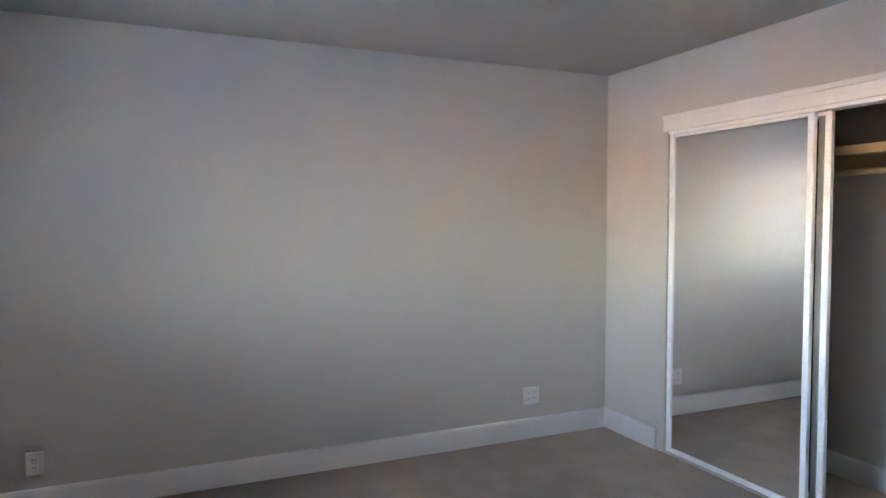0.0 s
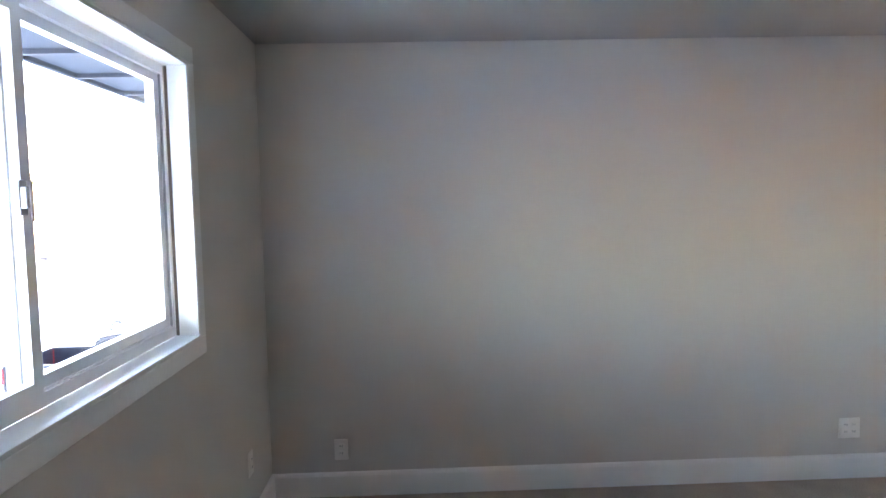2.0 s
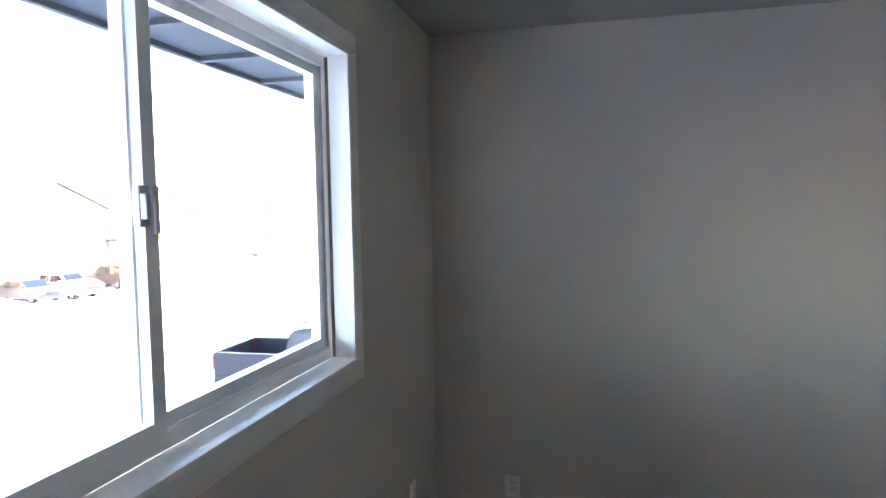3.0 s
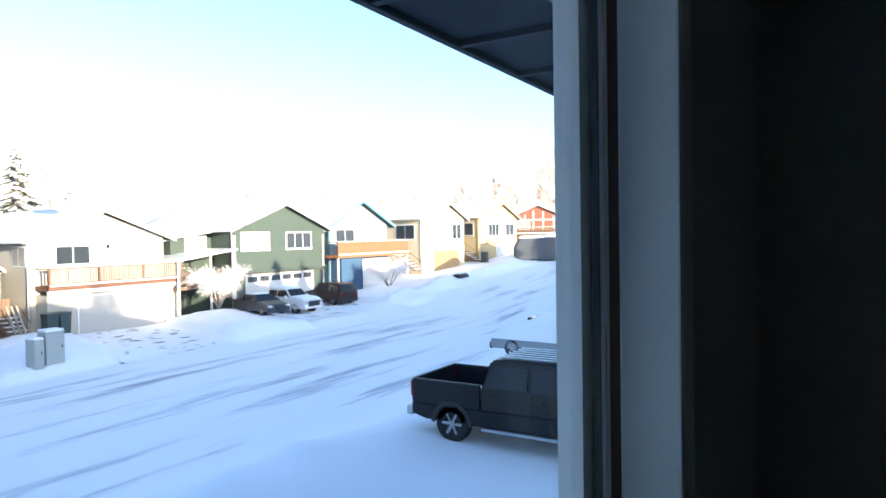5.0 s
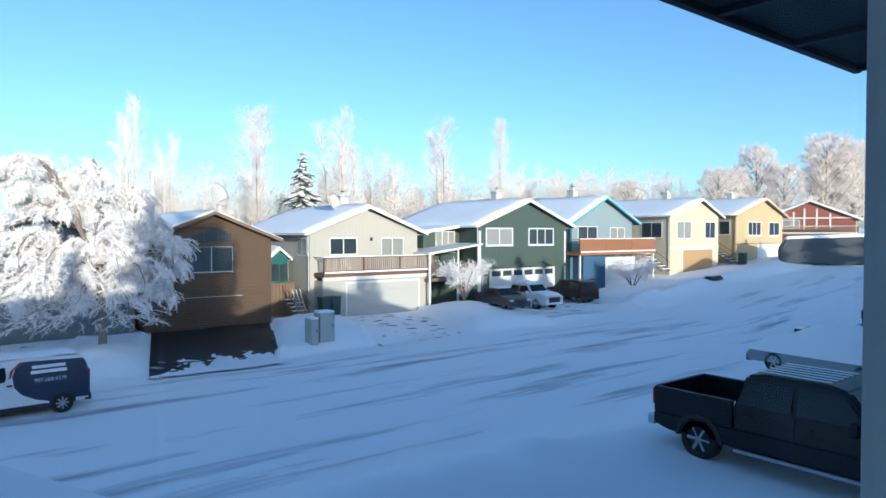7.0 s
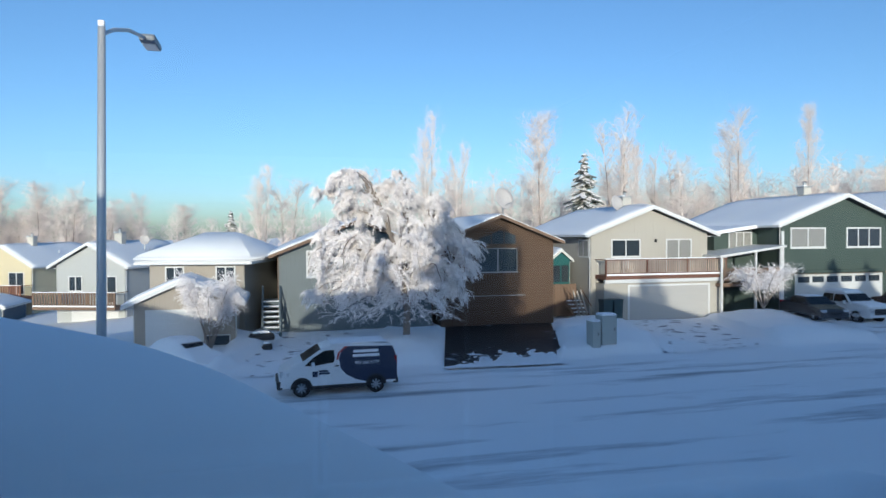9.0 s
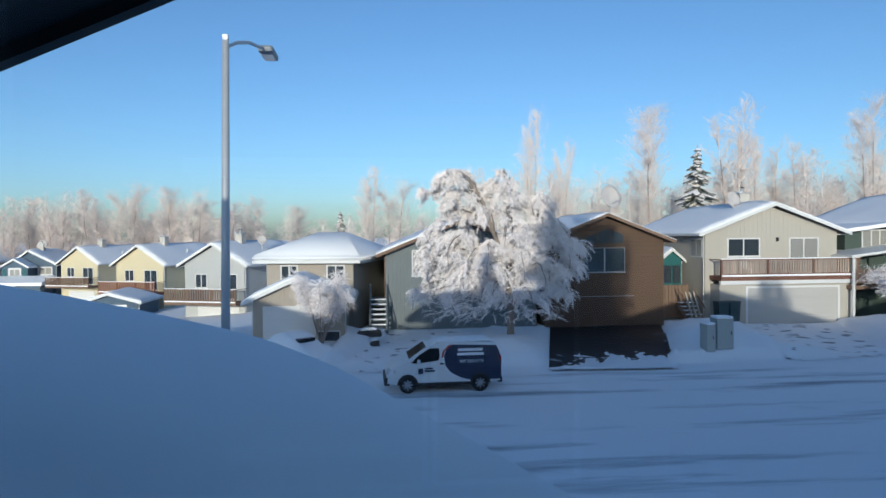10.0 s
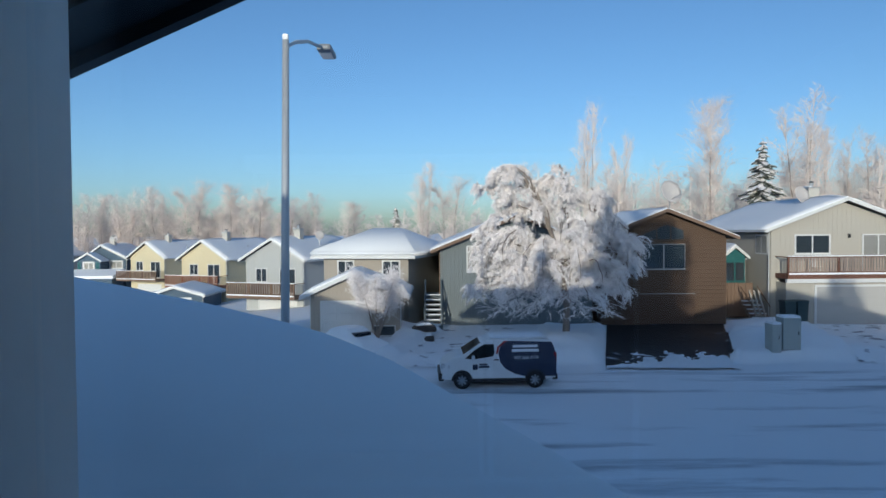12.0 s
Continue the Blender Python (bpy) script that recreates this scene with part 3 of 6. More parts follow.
def gable_house(name, label, x0, x1, y, depth, base, eave, px, peak, mat, over=0.55, front_over=0.5, trim=None, chimney=True, snow=0.28):
    """A gable-fronted house: front wall x0..x1 at y; px, peak: the ridge. Built about its own base, with wall, roof planes, fascias and snow."""
    h = thing(name, label, "house", (px, y, base), 0, "houses along the street")
    a, b, e, p = x0 - px, x1 - px, eave - base, peak - base
    part("wall", prism([(a, -1.2), (b, -1.2), (b, e + 0.05), (0, p - 0.12), (a, e + 0.05)], "y", 0, depth), mat, h)
    sa, sb = (p - e) / -a, (p - e) / b
    la, lb = a - over, b + over
    za, zb = p + la * sa, p - lb * sb
    y0, y1 = -front_over, depth + front_over
    tm = trim or M_WHITE
    for nm, pts in (("roof_plane", [(0, p), (la, za), (la, za + 0.14), (0, p + 0.14)]), ("roof_plane", [(0, p), (lb, zb), (lb, zb + 0.14), (0, p + 0.14)])):
        part(nm, prism(pts, "y", y0, y1), M_ROOFING, h)
    for pts in ([(0, p - 0.06), (la - 0.02, za - 0.06), (la - 0.02, za + 0.15), (0, p + 0.15)], [(0, p - 0.06), (lb + 0.02, zb - 0.06), (lb + 0.02, zb + 0.15), (0, p + 0.15)]):
        part("fascia", prism(pts, "y", y0 - 0.04, y0), tm, h)
    for xx, zz in ((la - 0.09, za), (lb - 0.01, zb)):
        part("gutter", cube(xx, y0, zz - 0.02, xx + 0.10, y1, zz + 0.10, 0.02), tm, h)
        wx = a - 0.04 if xx < 0 else b + 0.04
        dp = part("downpipe", rod((wx, 0.12, e - 0.25), (wx, 0.12, 0.0), 0.035, sides=6), tm, h)
        part("elbow", rod((xx + 0.05, 0.12, zz), (wx, 0.12, e - 0.25), 0.035, sides=6), tm, dp)
    if snow:
        for sgn, lx, lz in ((-1, la, za), (1, lb, zb)):
            bm = bmesh.new()
            nu, nv = 10, 14
            g = []
            for j in range(nv + 1):
                row = []
                for i in range(nu + 1):
                    u = i / nu
                    yy = y0 - 0.03 + (y1 - y0 + 0.06) * j / nv
                    th = snow * (0.75 + 0.35 * noise.noise((px + lx * u * 0.5, yy * 0.35, sgn))) * min(1, 0.3 + 3.5 * (1 - u), 0.3 + 6 * j / nv, 0.3 + 6 * (1 - j / nv))
                    row.append(bm.verts.new((lx * u * 1.01, yy, p + 0.142 + (lz - p) * u + th)))
                g.append(row)
            for r0, r1 in zip(g, g[1:]):
                for i in range(nu):
                    bm.faces.new((r0[i], r0[i + 1], r1[i + 1], r1[i]))
            ed = [e_ for e_ in bm.edges if e_.is_boundary]
            ext = bmesh.ops.extrude_edge_only(bm, edges=ed)
            for v in ext["geom"]:
                if isinstance(v, bmesh.types.BMVert):
                    u = v.co.x / lx
                    v.co.z = p + 0.142 + (lz - p) * u
            bmesh.ops.recalc_face_normals(bm, faces=list(bm.faces))
            part("roof_snow", bm, M_ROOFSNOW, h, "", True)
    if chimney:
        c = part("chimney", cube(-0.1, depth * 0.3, p - 0.5, 0.62, depth * 0.3 + 0.7, p + 0.98, 0.02), M_CHASE, h)
        part("chimney_cap", cube(-0.17, depth * 0.3 - 0.07, p + 0.98, 0.69, depth * 0.3 + 0.77, p + 1.06, 0.01), M_IRON, c)
        part("flue", rod((0.26, depth * 0.3 + 0.35, p + 1.06), (0.26, depth * 0.3 + 0.35, p + 1.38), 0.13, sides=10), M_IRON, c)
        part("rain_cap", rod((0.26, depth * 0.3 + 0.35, p + 1.40), (0.26, depth * 0.3 + 0.35, p + 1.47), 0.22, 0.10, 10), M_BLACK, c)
        part("snow", cube(-0.15, depth * 0.3 - 0.05, p + 1.06, 0.08, depth * 0.3 + 0.75, p + 1.14, 0.03, 2), M_ROOFSNOW, c)
        part("flue", rod((0.25, depth * 0.35 + 0.35, p + 0.83), (0.25, depth * 0.35 + 0.35, p + 1.15), 0.12, sides=8), M_IRON, c)
    return h


def steps(parent, x0, x1, y0, y1, z0, z1, n, mat):
    for i in range(n):
        u = i / n
        yy, zz = y0 + (y1 - y0) * u, z0 + (z1 - z0) * (i + 1) / n
        part("step", cube(x0, yy, zz - 0.06, x1, yy + (y1 - y0) / n + 0.04, zz), mat, parent)
        part("snow_cap", cube(x0 + 0.03, yy, zz + 0.001, x1 - 0.03, yy + (y1 - y0) / n, zz + 0.06, 0.015), M_ROOFSNOW, parent)
    for xx in (x0, x1):
        part("handrail", tube(bmesh.new(), (xx, y0, z0 + 0.95), (xx, y1, z1 + 0.95), 0.04, 0.04, 6), mat, parent)
        part("stringer", tube(bmesh.new(), (xx, y0, z0 + 0.1), (xx, y1, z1 - 0.1), 0.09, 0.09, 4), mat, parent)


S_BROWN = siding("brown_siding", (0.104, 0.065, 0.041), 0.25, False, 0.22)
S_WHITE = siding("pale_siding", (0.45, 0.42, 0.365), 0.3, True, 0.07)
S_GREEN = siding("green_siding", (0.065, 0.092, 0.080), 0.2, True, 0.1)
S_BLUE = siding("blue_grey_siding", (0.25, 0.31, 0.34), 0.2, False)
S_CREAM = siding("cream_siding", (0.60, 0.51, 0.36), 0.25, True)
S_YELLOW = siding("tan_yellow_siding", (0.50, 0.385, 0.22), 0.25, True)
S_RED = siding("brick_red_siding", (0.26, 0.09, 0.06), 0.2, False)
S_TAN = siding("taupe_siding", (0.36, 0.32, 0.27), 0.25, True)
S_SLATE = siding("slate_siding", (0.165, 0.19, 0.20), 0.25, True)
S_LEMON = siding("pale_yellow_siding", (0.62, 0.55, 0.37), 0.2, False)
S_GREY = siding("pale_grey_siding", (0.46, 0.47, 0.46), 0.25, True)
S_NAVY = siding("dark_blue_siding", (0.08, 0.12, 0.17), 0.2, False)
M_SKYPANE = material("reflecting_pane", (0.05, 0.065, 0.075), 0.03, 0, 0.3, 0.9, 4, 0, spec=1.0)
M_GREYFRAME = material("weathered_window_frame", (0.42, 0.41, 0.40), 0.6, 0, 0.1, 3, 40, 0.1)
M_TEAL = material("teal_paint", (0.05, 0.30, 0.42), 0.6, 0, 0.1, 3, 40, 0.1)
M_TEALSHED = material("teal_shed_paint", (0.02, 0.11, 0.11), 0.7, 0, 0.15, 3, 40, 0.1)
M_OCHRE = material("ochre_garage_paint", (0.42, 0.27, 0.13), 0.6, 0, 0.15, 2, 40, 0.1)

def side_window(parent, x, y0, y1, z0, z1, mat):
    """A window in a house's left side wall."""
    w = part("window", cube(x - 0.05, y0 - 0.1, z0 - 0.1, x + 0.02, y1 + 0.1, z1 + 0.1), M_WHITE, parent)
    m_ = (y0 + y1) / 2
    part("pane", cube(x - 0.06, y0, z0, x - 0.045, m_ - 0.04, z1), mat, w)
    part("pane", cube(x - 0.06, m_ + 0.04, z0, x - 0.045, y1, z1), mat, w)
    return w


# brown house
h = gable_house("brown_house", "brown wood-sided house with a big upstairs window", 8.4, 16.1, 40.8, 11, -4.35, 1.28, 12.25, 2.80, S_BROWN, 0.55, 0.6, M_BROWNWOOD, False, 0.18)
window(h, -1.35, 1.25, 3.58, 5.07, 0, M_SKYPANE, 1, 0.035, M_GREYFRAME)
tz = part("gable_window", prism([(-1.45, 5.32), (1.25, 5.32), (1.25, 6.02), (0.1, 6.42), (-1.45, 5.82)], "y", -0.05, 0.03), S_BROWN, h)
for pts in ([(-1.36, 5.40), (-0.55, 5.40), (-0.55, 6.02), (-1.36, 5.74)], [(-0.47, 5.40), (0.33, 5.40), (0.33, 6.24), (0.1, 6.30), (-0.47, 6.06)], [(0.41, 5.40), (1.17, 5.40), (1.17, 5.95), (0.41, 6.20)]):
    part("pane", prism(pts, "y", -0.062, -0.048), M_SKYPANE, tz)
part("belt_board", cube(-3.9, -0.06, 2.05, 3.9, 0.02, 2.22), S_BROWN, h)
part("belt_light", cube(-3.9, -0.08, 1.98, 1.9, 0.0, 2.02), M_IRON, h)
garage_door(h, -3.2, 1.9, 0.0, 1.93, 0, material("brown_door_paint", (0.085, 0.05, 0.032), 0.6, 0, 0.2, 2, 40, 0.1), 4, 0, 4, S_BROWN)
patch("driveway", ((5.2, 27.6), (10.8, 27.6), (15.9, 40.7), (8.6, 40.7)), material("bare_wet_driveway", (0.018, 0.017, 0.019), 0.6, 0, 0.35, 0.9, 14, 0.4, 0.02, second=(0.5, 0.52, 0.56), spot=0.70), "bare dark asphalt driveway with scraps of snow", 0.05)

# white house
h = gable_house("pale_house", "pale house with a redwood deck above a white garage", 19.2, 28.4, 41.4, 12, -4.3, 1.70, 23.75, 3.45, S_WHITE, 0.6, 0.6, M_WHITE)
deck(h, -4.25, 5.15, -1.5, 0, 3.15, material("dark_redwood", (0.16, 0.075, 0.05), 0.7, 0, 0.25, 4, 50, 0.3, 0.004), 1.08, 0.17, True, False, material("weathered_slats", (0.40, 0.31, 0.25), 0.75, 0, 0.2, 5, 50, 0.2, per_object=0.15))
part("deck_beam", cube(-4.25, -1.45, 2.62, 5.15, -1.25, 2.87), M_WHITE, h)
part("garage_front", cube(-4.2, -1.2, -1.0, 5.1, -0.02, 2.60), S_WHITE, h)
garage_door(h, -2.3, 3.85, 0.0, 2.35, -1.2, material("pale_door_paint", (0.45, 0.435, 0.41), 0.55, 0, 0.06, 2, 40, 0.1), 4, 0, 4)
window(h, -2.95, -0.85, 4.42, 5.5, 0, M_DARKPANE, 1, 0.09)
window(h, 1.35, 3.25, 3.25, 5.5, 0, M_CURTAIN, 1, 0.09)
side_window(h, -4.55, 0.4, 1.8, 4.4, 5.5, M_CURTAIN)
part("wall_lamp", cube(0.35, -0.14, 5.35, 0.5, -0.01, 5.6, 0.02), M_BLACK, h)
steps(h, -5.9, -4.8, -0.5, 1.2, 0.1, 1.25, 5, M_BROWNWOOD)
sd = thing("deck_chair", "white garden chair on the redwood deck", "chair", (21.6, 40.6, -1.15))
part("seat", cube(-0.25, -0.25, 0.40, 0.25, 0.25, 0.45, 0.02), M_WHITE, sd)
part("backrest", cube(-0.25, 0.2, 0.45, 0.25, 0.25, 0.95, 0.02), M_WHITE, sd)
for lx in (-0.22, 0.22):
    for ly in (-0.22, 0.22):
        part("leg", cube(lx - 0.025, ly - 0.025, 0, lx + 0.025, ly + 0.025, 0.40), M_WHITE, sd)

patch("driveway", ((16.5, 28.5), (23.0, 28.8), (27.2, 40.1), (21.0, 40.1)), material("streaked_drive_snow", (0.92, 0.93, 0.95), 0.75, 0, 0.08, 1.1, 10, 0.4, 0.02, second=(0.22, 0.24, 0.28), spot=0.61), "packed snow driveway with bare dark streaks", 0.03)
patch("driveway", ((30.0, 30.5), (41.0, 30.5), (43.0, 40.2), (34.6, 40.2)), material("rutted_drive_snow", (0.92, 0.93, 0.95), 0.75, 0, 0.1, 0.9, 10, 0.4, 0.02, second=(0.16, 0.17, 0.20), spot=0.62), "rutted snowy driveway with dark patches", 0.03)
patch("driveway", ((-4.2, 28.3), (1.6, 28.3), (4.6, 41.0), (-1.2, 41.0)), material("slushy_drive_snow", (0.92, 0.93, 0.95), 0.75, 0, 0.08, 1.3, 10, 0.4, 0.02, second=(0.24, 0.26, 0.30), spot=0.63), "snowy driveway with worn grey streaks", 0.03)

# green house, with its carport roof
h = gable_house("green_house", "dark green two-storey house with a white garage door", 33.9, 44.5, 40.4, 12, -4.2, 2.35, 39.3, 4.35, S_GREEN, 0.7, 0.6, M_WHITE)
window(h, -4.55, -1.65, 4.85, 6.15, 0, M_CURTAIN, 1, 0.11)
window(h, 0.45, 3.45, 4.85, 6.15, 0, M_DARKPANE, 2, 0.11)
part("jetty_band", cube(-5.4, -0.35, 2.85, 5.2, 0.0, 3.1), S_GREEN, h)
lights = part("string_lights", cube(-5.3, -0.40, 2.90, 5.1, -0.37, 2.92), M_BLACK, h, "string of small lights along the band")
for i in range(26):
    part("bulb", cube(-5.2 + i * 0.4, -0.42, 2.80, -5.13 + i * 0.4, -0.36, 2.90, 0.02), M_OCHRE, lights)
garage_door(h, -4.1, 3.6, 0.0, 2.75, 0, M_WHITE, 4, 6, 4)
part("corner_board", cube(-5.42, -0.05, 0, -5.2, 0.02, 6.0), M_WHITE, h)
part("corner_board", cube(5.0, -0.05, 0, 5.2, 0.02, 6.0), M_WHITE, h)
part("side_wing", cube(-9.2, 2.5, -1, -5.42, 10.5, 5.9), S_GREEN, h)
part("side_wing_roof", prism([(-10.0, 5.75), (-5.2, 6.35), (-5.2, 6.6), (-10.0, 6.0)], "y", 1.6, 11), M_ROOFSNOW, h)
window(h, -7.9, -6.0, 4.3, 5.9, 2.5, M_CURTAIN, 2, 0.08)
cp = thing("carport", "open carport with a flat white roof beside the pale house", "carport", (30.9, 40.0, -4.3))
part("roof", prism([(-2.9, 4.25), (2.6, 4.95), (2.6, 5.1), (-2.9, 4.42)], "y", -0.6, 4.5), M_WHITE, cp)
for xx in (-2.6, 0.2, 2.3):
    part("post", cube(xx - 0.07, -0.4, 0, xx + 0.07, -0.26, 4.35 + (xx + 2.9) * 0.12), M_WHITE, cp)
part("porch_rail", cube(-2.6, -0.38, 2.6, 2.3, -0.30, 3.5), M_BROWNWOOD, cp)
part("porch_floor", cube(-2.7, -0.3, 2.2, 2.4, 4.0, 2.45), M_BROWNWOOD, cp)

# blue house
h = gable_house("blue_house", "blue-grey house with teal trim and an orange-brown deck", 45.6, 54.8, 40.6, 12, -3.5, 2.75, 50.1, 4.95, S_BLUE, 0.7, 0.6, M_TEAL)
deck(h, -5.2, 6.4, -1.6, 0, 3.35, material("cedar_deck", (0.30, 0.13, 0.065), 0.7, 0, 0.2, 4, 40, 0.2), 1.2, 0.25, True, True)
window(h, -3.6, -0.9, 4.3, 5.7, 0, M_DARKPANE, 1, 0.08, M_WHITE)
window(h, 1.2, 3.4, 3.6, 5.6, 0, M_CURTAIN, 1, 0.08, M_WHITE)
garage_door(h, -0.9, 5.0, 0, 2.6, -0.02, M_WHITE, 4, 0, 4)
part("blue_bay", cube(-4.4, -1.3, -1, -1.2, -0.02, 3.0), siding("deep_blue_siding", (0.05, 0.11, 0.20), 0.2, True), h)
part("deck_post", cube(-5.1, -1.5, -1, -4.95, -1.35, 3.1), M_WHITE, h)
part("deck_post", cube(6.2, -1.5, -1, 6.35, -1.35, 3.1), M_WHITE, h)

# cream house and the tan-yellow one, higher up the street
h = gable_house("cream_house", "cream house with an ochre garage door", 59.6, 69.2, 39.3, 13, -2.6, 3.5, 65.2, 5.2, S_CREAM, 0.55, 0.5, M_WHITE)
window(h, -4.3, -1.7, 3.7, 5.4, 0, M_CURTAIN, 1, 0.1)
window(h, 1.2, 3.2, 3.7, 5.4, 0, M_DARKPANE, 1, 0.1)
garage_door(h, -3.2, 2.8, 0, 2.4, 0, M_OCHRE, 4, 0, 4)
part("belt_board", cube(-5.6, -0.05, 2.6, 4.0, 0.0, 2.8), M_WHITE, h)
side_window(h, -5.6, 1.0, 3.4, 3.8, 5.3, M_DARKPANE)
steps(h, -7.6, -6.2, -0.4, 3.2, 0.2, 2.6, 8, M_BROWNWOOD)
h = gable_house("tan_house", "tan-yellow house with two upstairs windows", 72.6, 84.2, 39.0, 13, -2.1, 3.75, 79.0, 5.65, S_YELLOW, 0.6, 0.5, M_OCHRE)
window(h, -3.6, -0.6, 3.5, 5.0, 0, M_DARKPANE, 2, 0.12)
window(h, 1.6, 4.2, 3.5, 5.0, 0, M_DARKPANE, 1, 0.12)
garage_door(h, -1.2, 4.4, 0, 2.3, 0, M_WHITE, 4, 0, 4)
part("belt_board", cube(-6.4, -0.05, 2.4, 5.2, 0.0, 2.5), M_BROWNWOOD, h)
side_window(h, -6.4, 0.8, 3.2, 3.6, 5.1, M_DARKPANE)
side_window(h, -6.4, 5.0, 7.0, 3.6, 5.1, M_DARKPANE)
steps(h, -8.2, -6.8, -0.4, 3.2, 0.2, 2.4, 8, M_BROWNWOOD)
h = gable_house("red_house", "brick-red house with white half-timber boards", -5.8, 5.8, 0, 12, 0, 4.6, 0, 7.1, S_RED, 0.7, 0.5, M_WHITE)
h.matrix_basis = pose(100.5, 42.5, -0.8, 0, 0, -64)
for xx in (-2.1, -0.7, 0.9, 2.6):
    part("timber_board", cube(xx - 0.12, -0.05, 3.0, xx + 0.12, 0.01, 6.4 - abs(xx) * 0.42), M_WHITE, h)
part("timber_board", cube(-5.7, -0.05, 4.55, 5.7, 0.012, 4.75), M_WHITE, h)
window(h, -4.6, -1.4, 3.2, 4.3, 0, M_CURTAIN, 2, 0.1)
deck(h, -5.7, 5.9, -2, 0, 2.4, M_BROWNWOOD, 1.0, 0.3)

# hip-roofed house behind its garage
h = thing("hip_house", "taupe house with a snowy hip roof and a front garage", "house", (-6.2, 40.9, -4.4), -13, "houses along the street")
part("wall", cube(-3.0, 0, -1, 2.55, 9.5, 4.5), S_TAN, h)


def hip(x0, x1, y0, y1, z0, z1, run):
    bm = bmesh.new()
    lo = [bm.verts.new(p) for p in ((x0, y0, z0), (x1, y0, z0), (x1, y1, z0), (x0, y1, z0))]
    lift = [bm.verts.new((v.co.x, v.co.y, z0 + 0.35)) for v in lo]
    ym = (y0 + y1) / 2
    a, b = bm.verts.new((x0 + run, ym, z1)), bm.verts.new((x1 - run, ym, z1))
    bm.faces.new(lo)
    for i in range(4):
        bm.faces.new((lo[i], lo[(i + 1) % 4], lift[(i + 1) % 4], lift[i]))
    bm.faces.new((lift[0], lift[1], b, a))
    bm.faces.new((lift[1], lift[2], b))
    bm.faces.new((lift[2], lift[3], a, b))
    bm.faces.new((lift[3], lift[0], a))
    bmesh.ops.recalc_face_normals(bm, faces=list(bm.faces))
    bmesh.ops.bevel(bm, geom=list(bm.edges), offset=0.12, segments=2, affect="EDGES")
    return bm


part("roof_snow", hip(-3.7, 3.2, -0.7, 10.2, 4.55, 6.35, 2.4), M_ROOFSNOW, h, "thick smooth snow", True)
part("eave", cube(-3.65, -0.65, 4.40, 3.15, 10.1, 4.56), M_WHITE, h)
window(h, -2.0, -1.05, 3.35, 4.2, 0, M_DARKPANE, 1, 0.08)
window(h, 0.95, 1.95, 3.3, 4.2, 0, M_DARKPANE, 1, 0.09)
h = gable_house("front_garage", "low gabled garage with a white door under snow", -8.9, -4.0, 36.0, 4.85, -4.3, -1.75, -6.7, -0.75, S_TAN, 0.5, 0.4, M_WHITE, False)
garage_door(h, -1.55, 1.0, 0.0, 2.05, 0, M_WHITE, 4, 0, 3)
window(h, 1.25, 2.4, 0.25, 0.75, 0, M_DARKPANE, 0, 0.05)

# slate house behind the weeping birch
h = gable_house("slate_house", "slate-coloured house half hidden by a frosted tree", -1.75, 7.9, 41.6, 11, -4.35, 0.55, 3.2, 2.55, S_SLATE, 0.55, 0.6, M_BROWNWOOD, False)
window(h, -3.2, -0.4, 3.5, 5.0, 0, M_CURTAIN, 2, 0.08)
window(h, 1.0, 3.6, 3.5, 5.0, 0, M_DARKPANE, 1, 0.08)
M_STEPS = material("blue_grey_step_paint", (0.13, 0.16, 0.18), 0.7, 0, 0.2, 3, 40, 0.2)
steps(h, -5.9, -4.9, -2.6, -0.3, 0.1, 2.0, 7, M_STEPS)
part("porch", cube(-6.0, -0.3, 1.8, -4.95, 1.6, 2.0), M_STEPS, h)
for yy in (-2.5, -1.4, -0.3):
    for xx in (-5.9, -4.9):
        part("newel", cube(xx - 0.05, yy - 0.05, 0.0, xx + 0.05, yy + 0.05, 1.05 + (yy + 2.6) * 0.83), M_STEPS, h)

# the far end of the street
for nm, lb, cx, cy, wdt, base, eave, peak, mt, dcol in (
        ("grey_house", "pale grey house with a brown deck at the street's far end", -17.3, 61.5, 6.2, -6.1, -0.75, 1.0, S_GREY, M_BROWNWOOD),
        ("yellow_house", "pale yellow house with a weathered deck", -29.6, 77.5, 6.3, -7.0, -1.25, 0.72, S_LEMON, M_REDWOOD),
        ("yellow_house", "pale yellow house with a weathered deck", -43.5, 94.0, 6.0, -7.4, -1.6, 0.4, S_LEMON, M_BROWNWOOD)):
    h = gable_house(nm, lb, cx - wdt / 2, cx + wdt / 2, cy, 12, base, eave, cx, peak, mt, 0.5, 0.5, M_WHITE)
    h.matrix_basis = h.matrix_basis @ Matrix.Rotation(radians(-20), 4, "Z")
    deck(h, -wdt / 2 - 0.8, wdt / 2 + 0.3, -1.9, 0, peak - base - 5.1, dcol, 1.15, 0.24, True)
    window(h, -1.9, -0.8, peak - base - 3.9, peak - base - 2.75, 0, M_DARKPANE, 1, 0.08)
    window(h, 0.7, 2.3, peak - base - 4.9, peak - base - 2.75, 0, M_DARKPANE, 1, 0.08)
    part("vent_pipe", rod((1.9, 6, peak - base - 1.6), (1.9, 6, peak - base - 0.5), 0.06, sides=8), M_IRON, h)
    garage_door(h, -1.6, 2.4, 0, 1.8, -0.02, M_WHITE, 4, 0, 4)
h = gable_house("low_garage", "low dark garage under a snowy roof, far off", -31.6, -26.4, 68, 6, -7, -4.75, -29.2, -3.95, S_NAVY, 0.4, 0.4, M_WHITE, False)
garage_door(h, -1.6, 1.6, 0.0, 1.9, 0, M_WHITE, 4, 0, 4)
h = gable_house("navy_house", "dark blue house with a low snowy wing, far off", -55.6, -49.4, 100, 9, -8, -2.0, -53.0, -0.1, S_NAVY, 0.4, 0.4, M_WHITE)
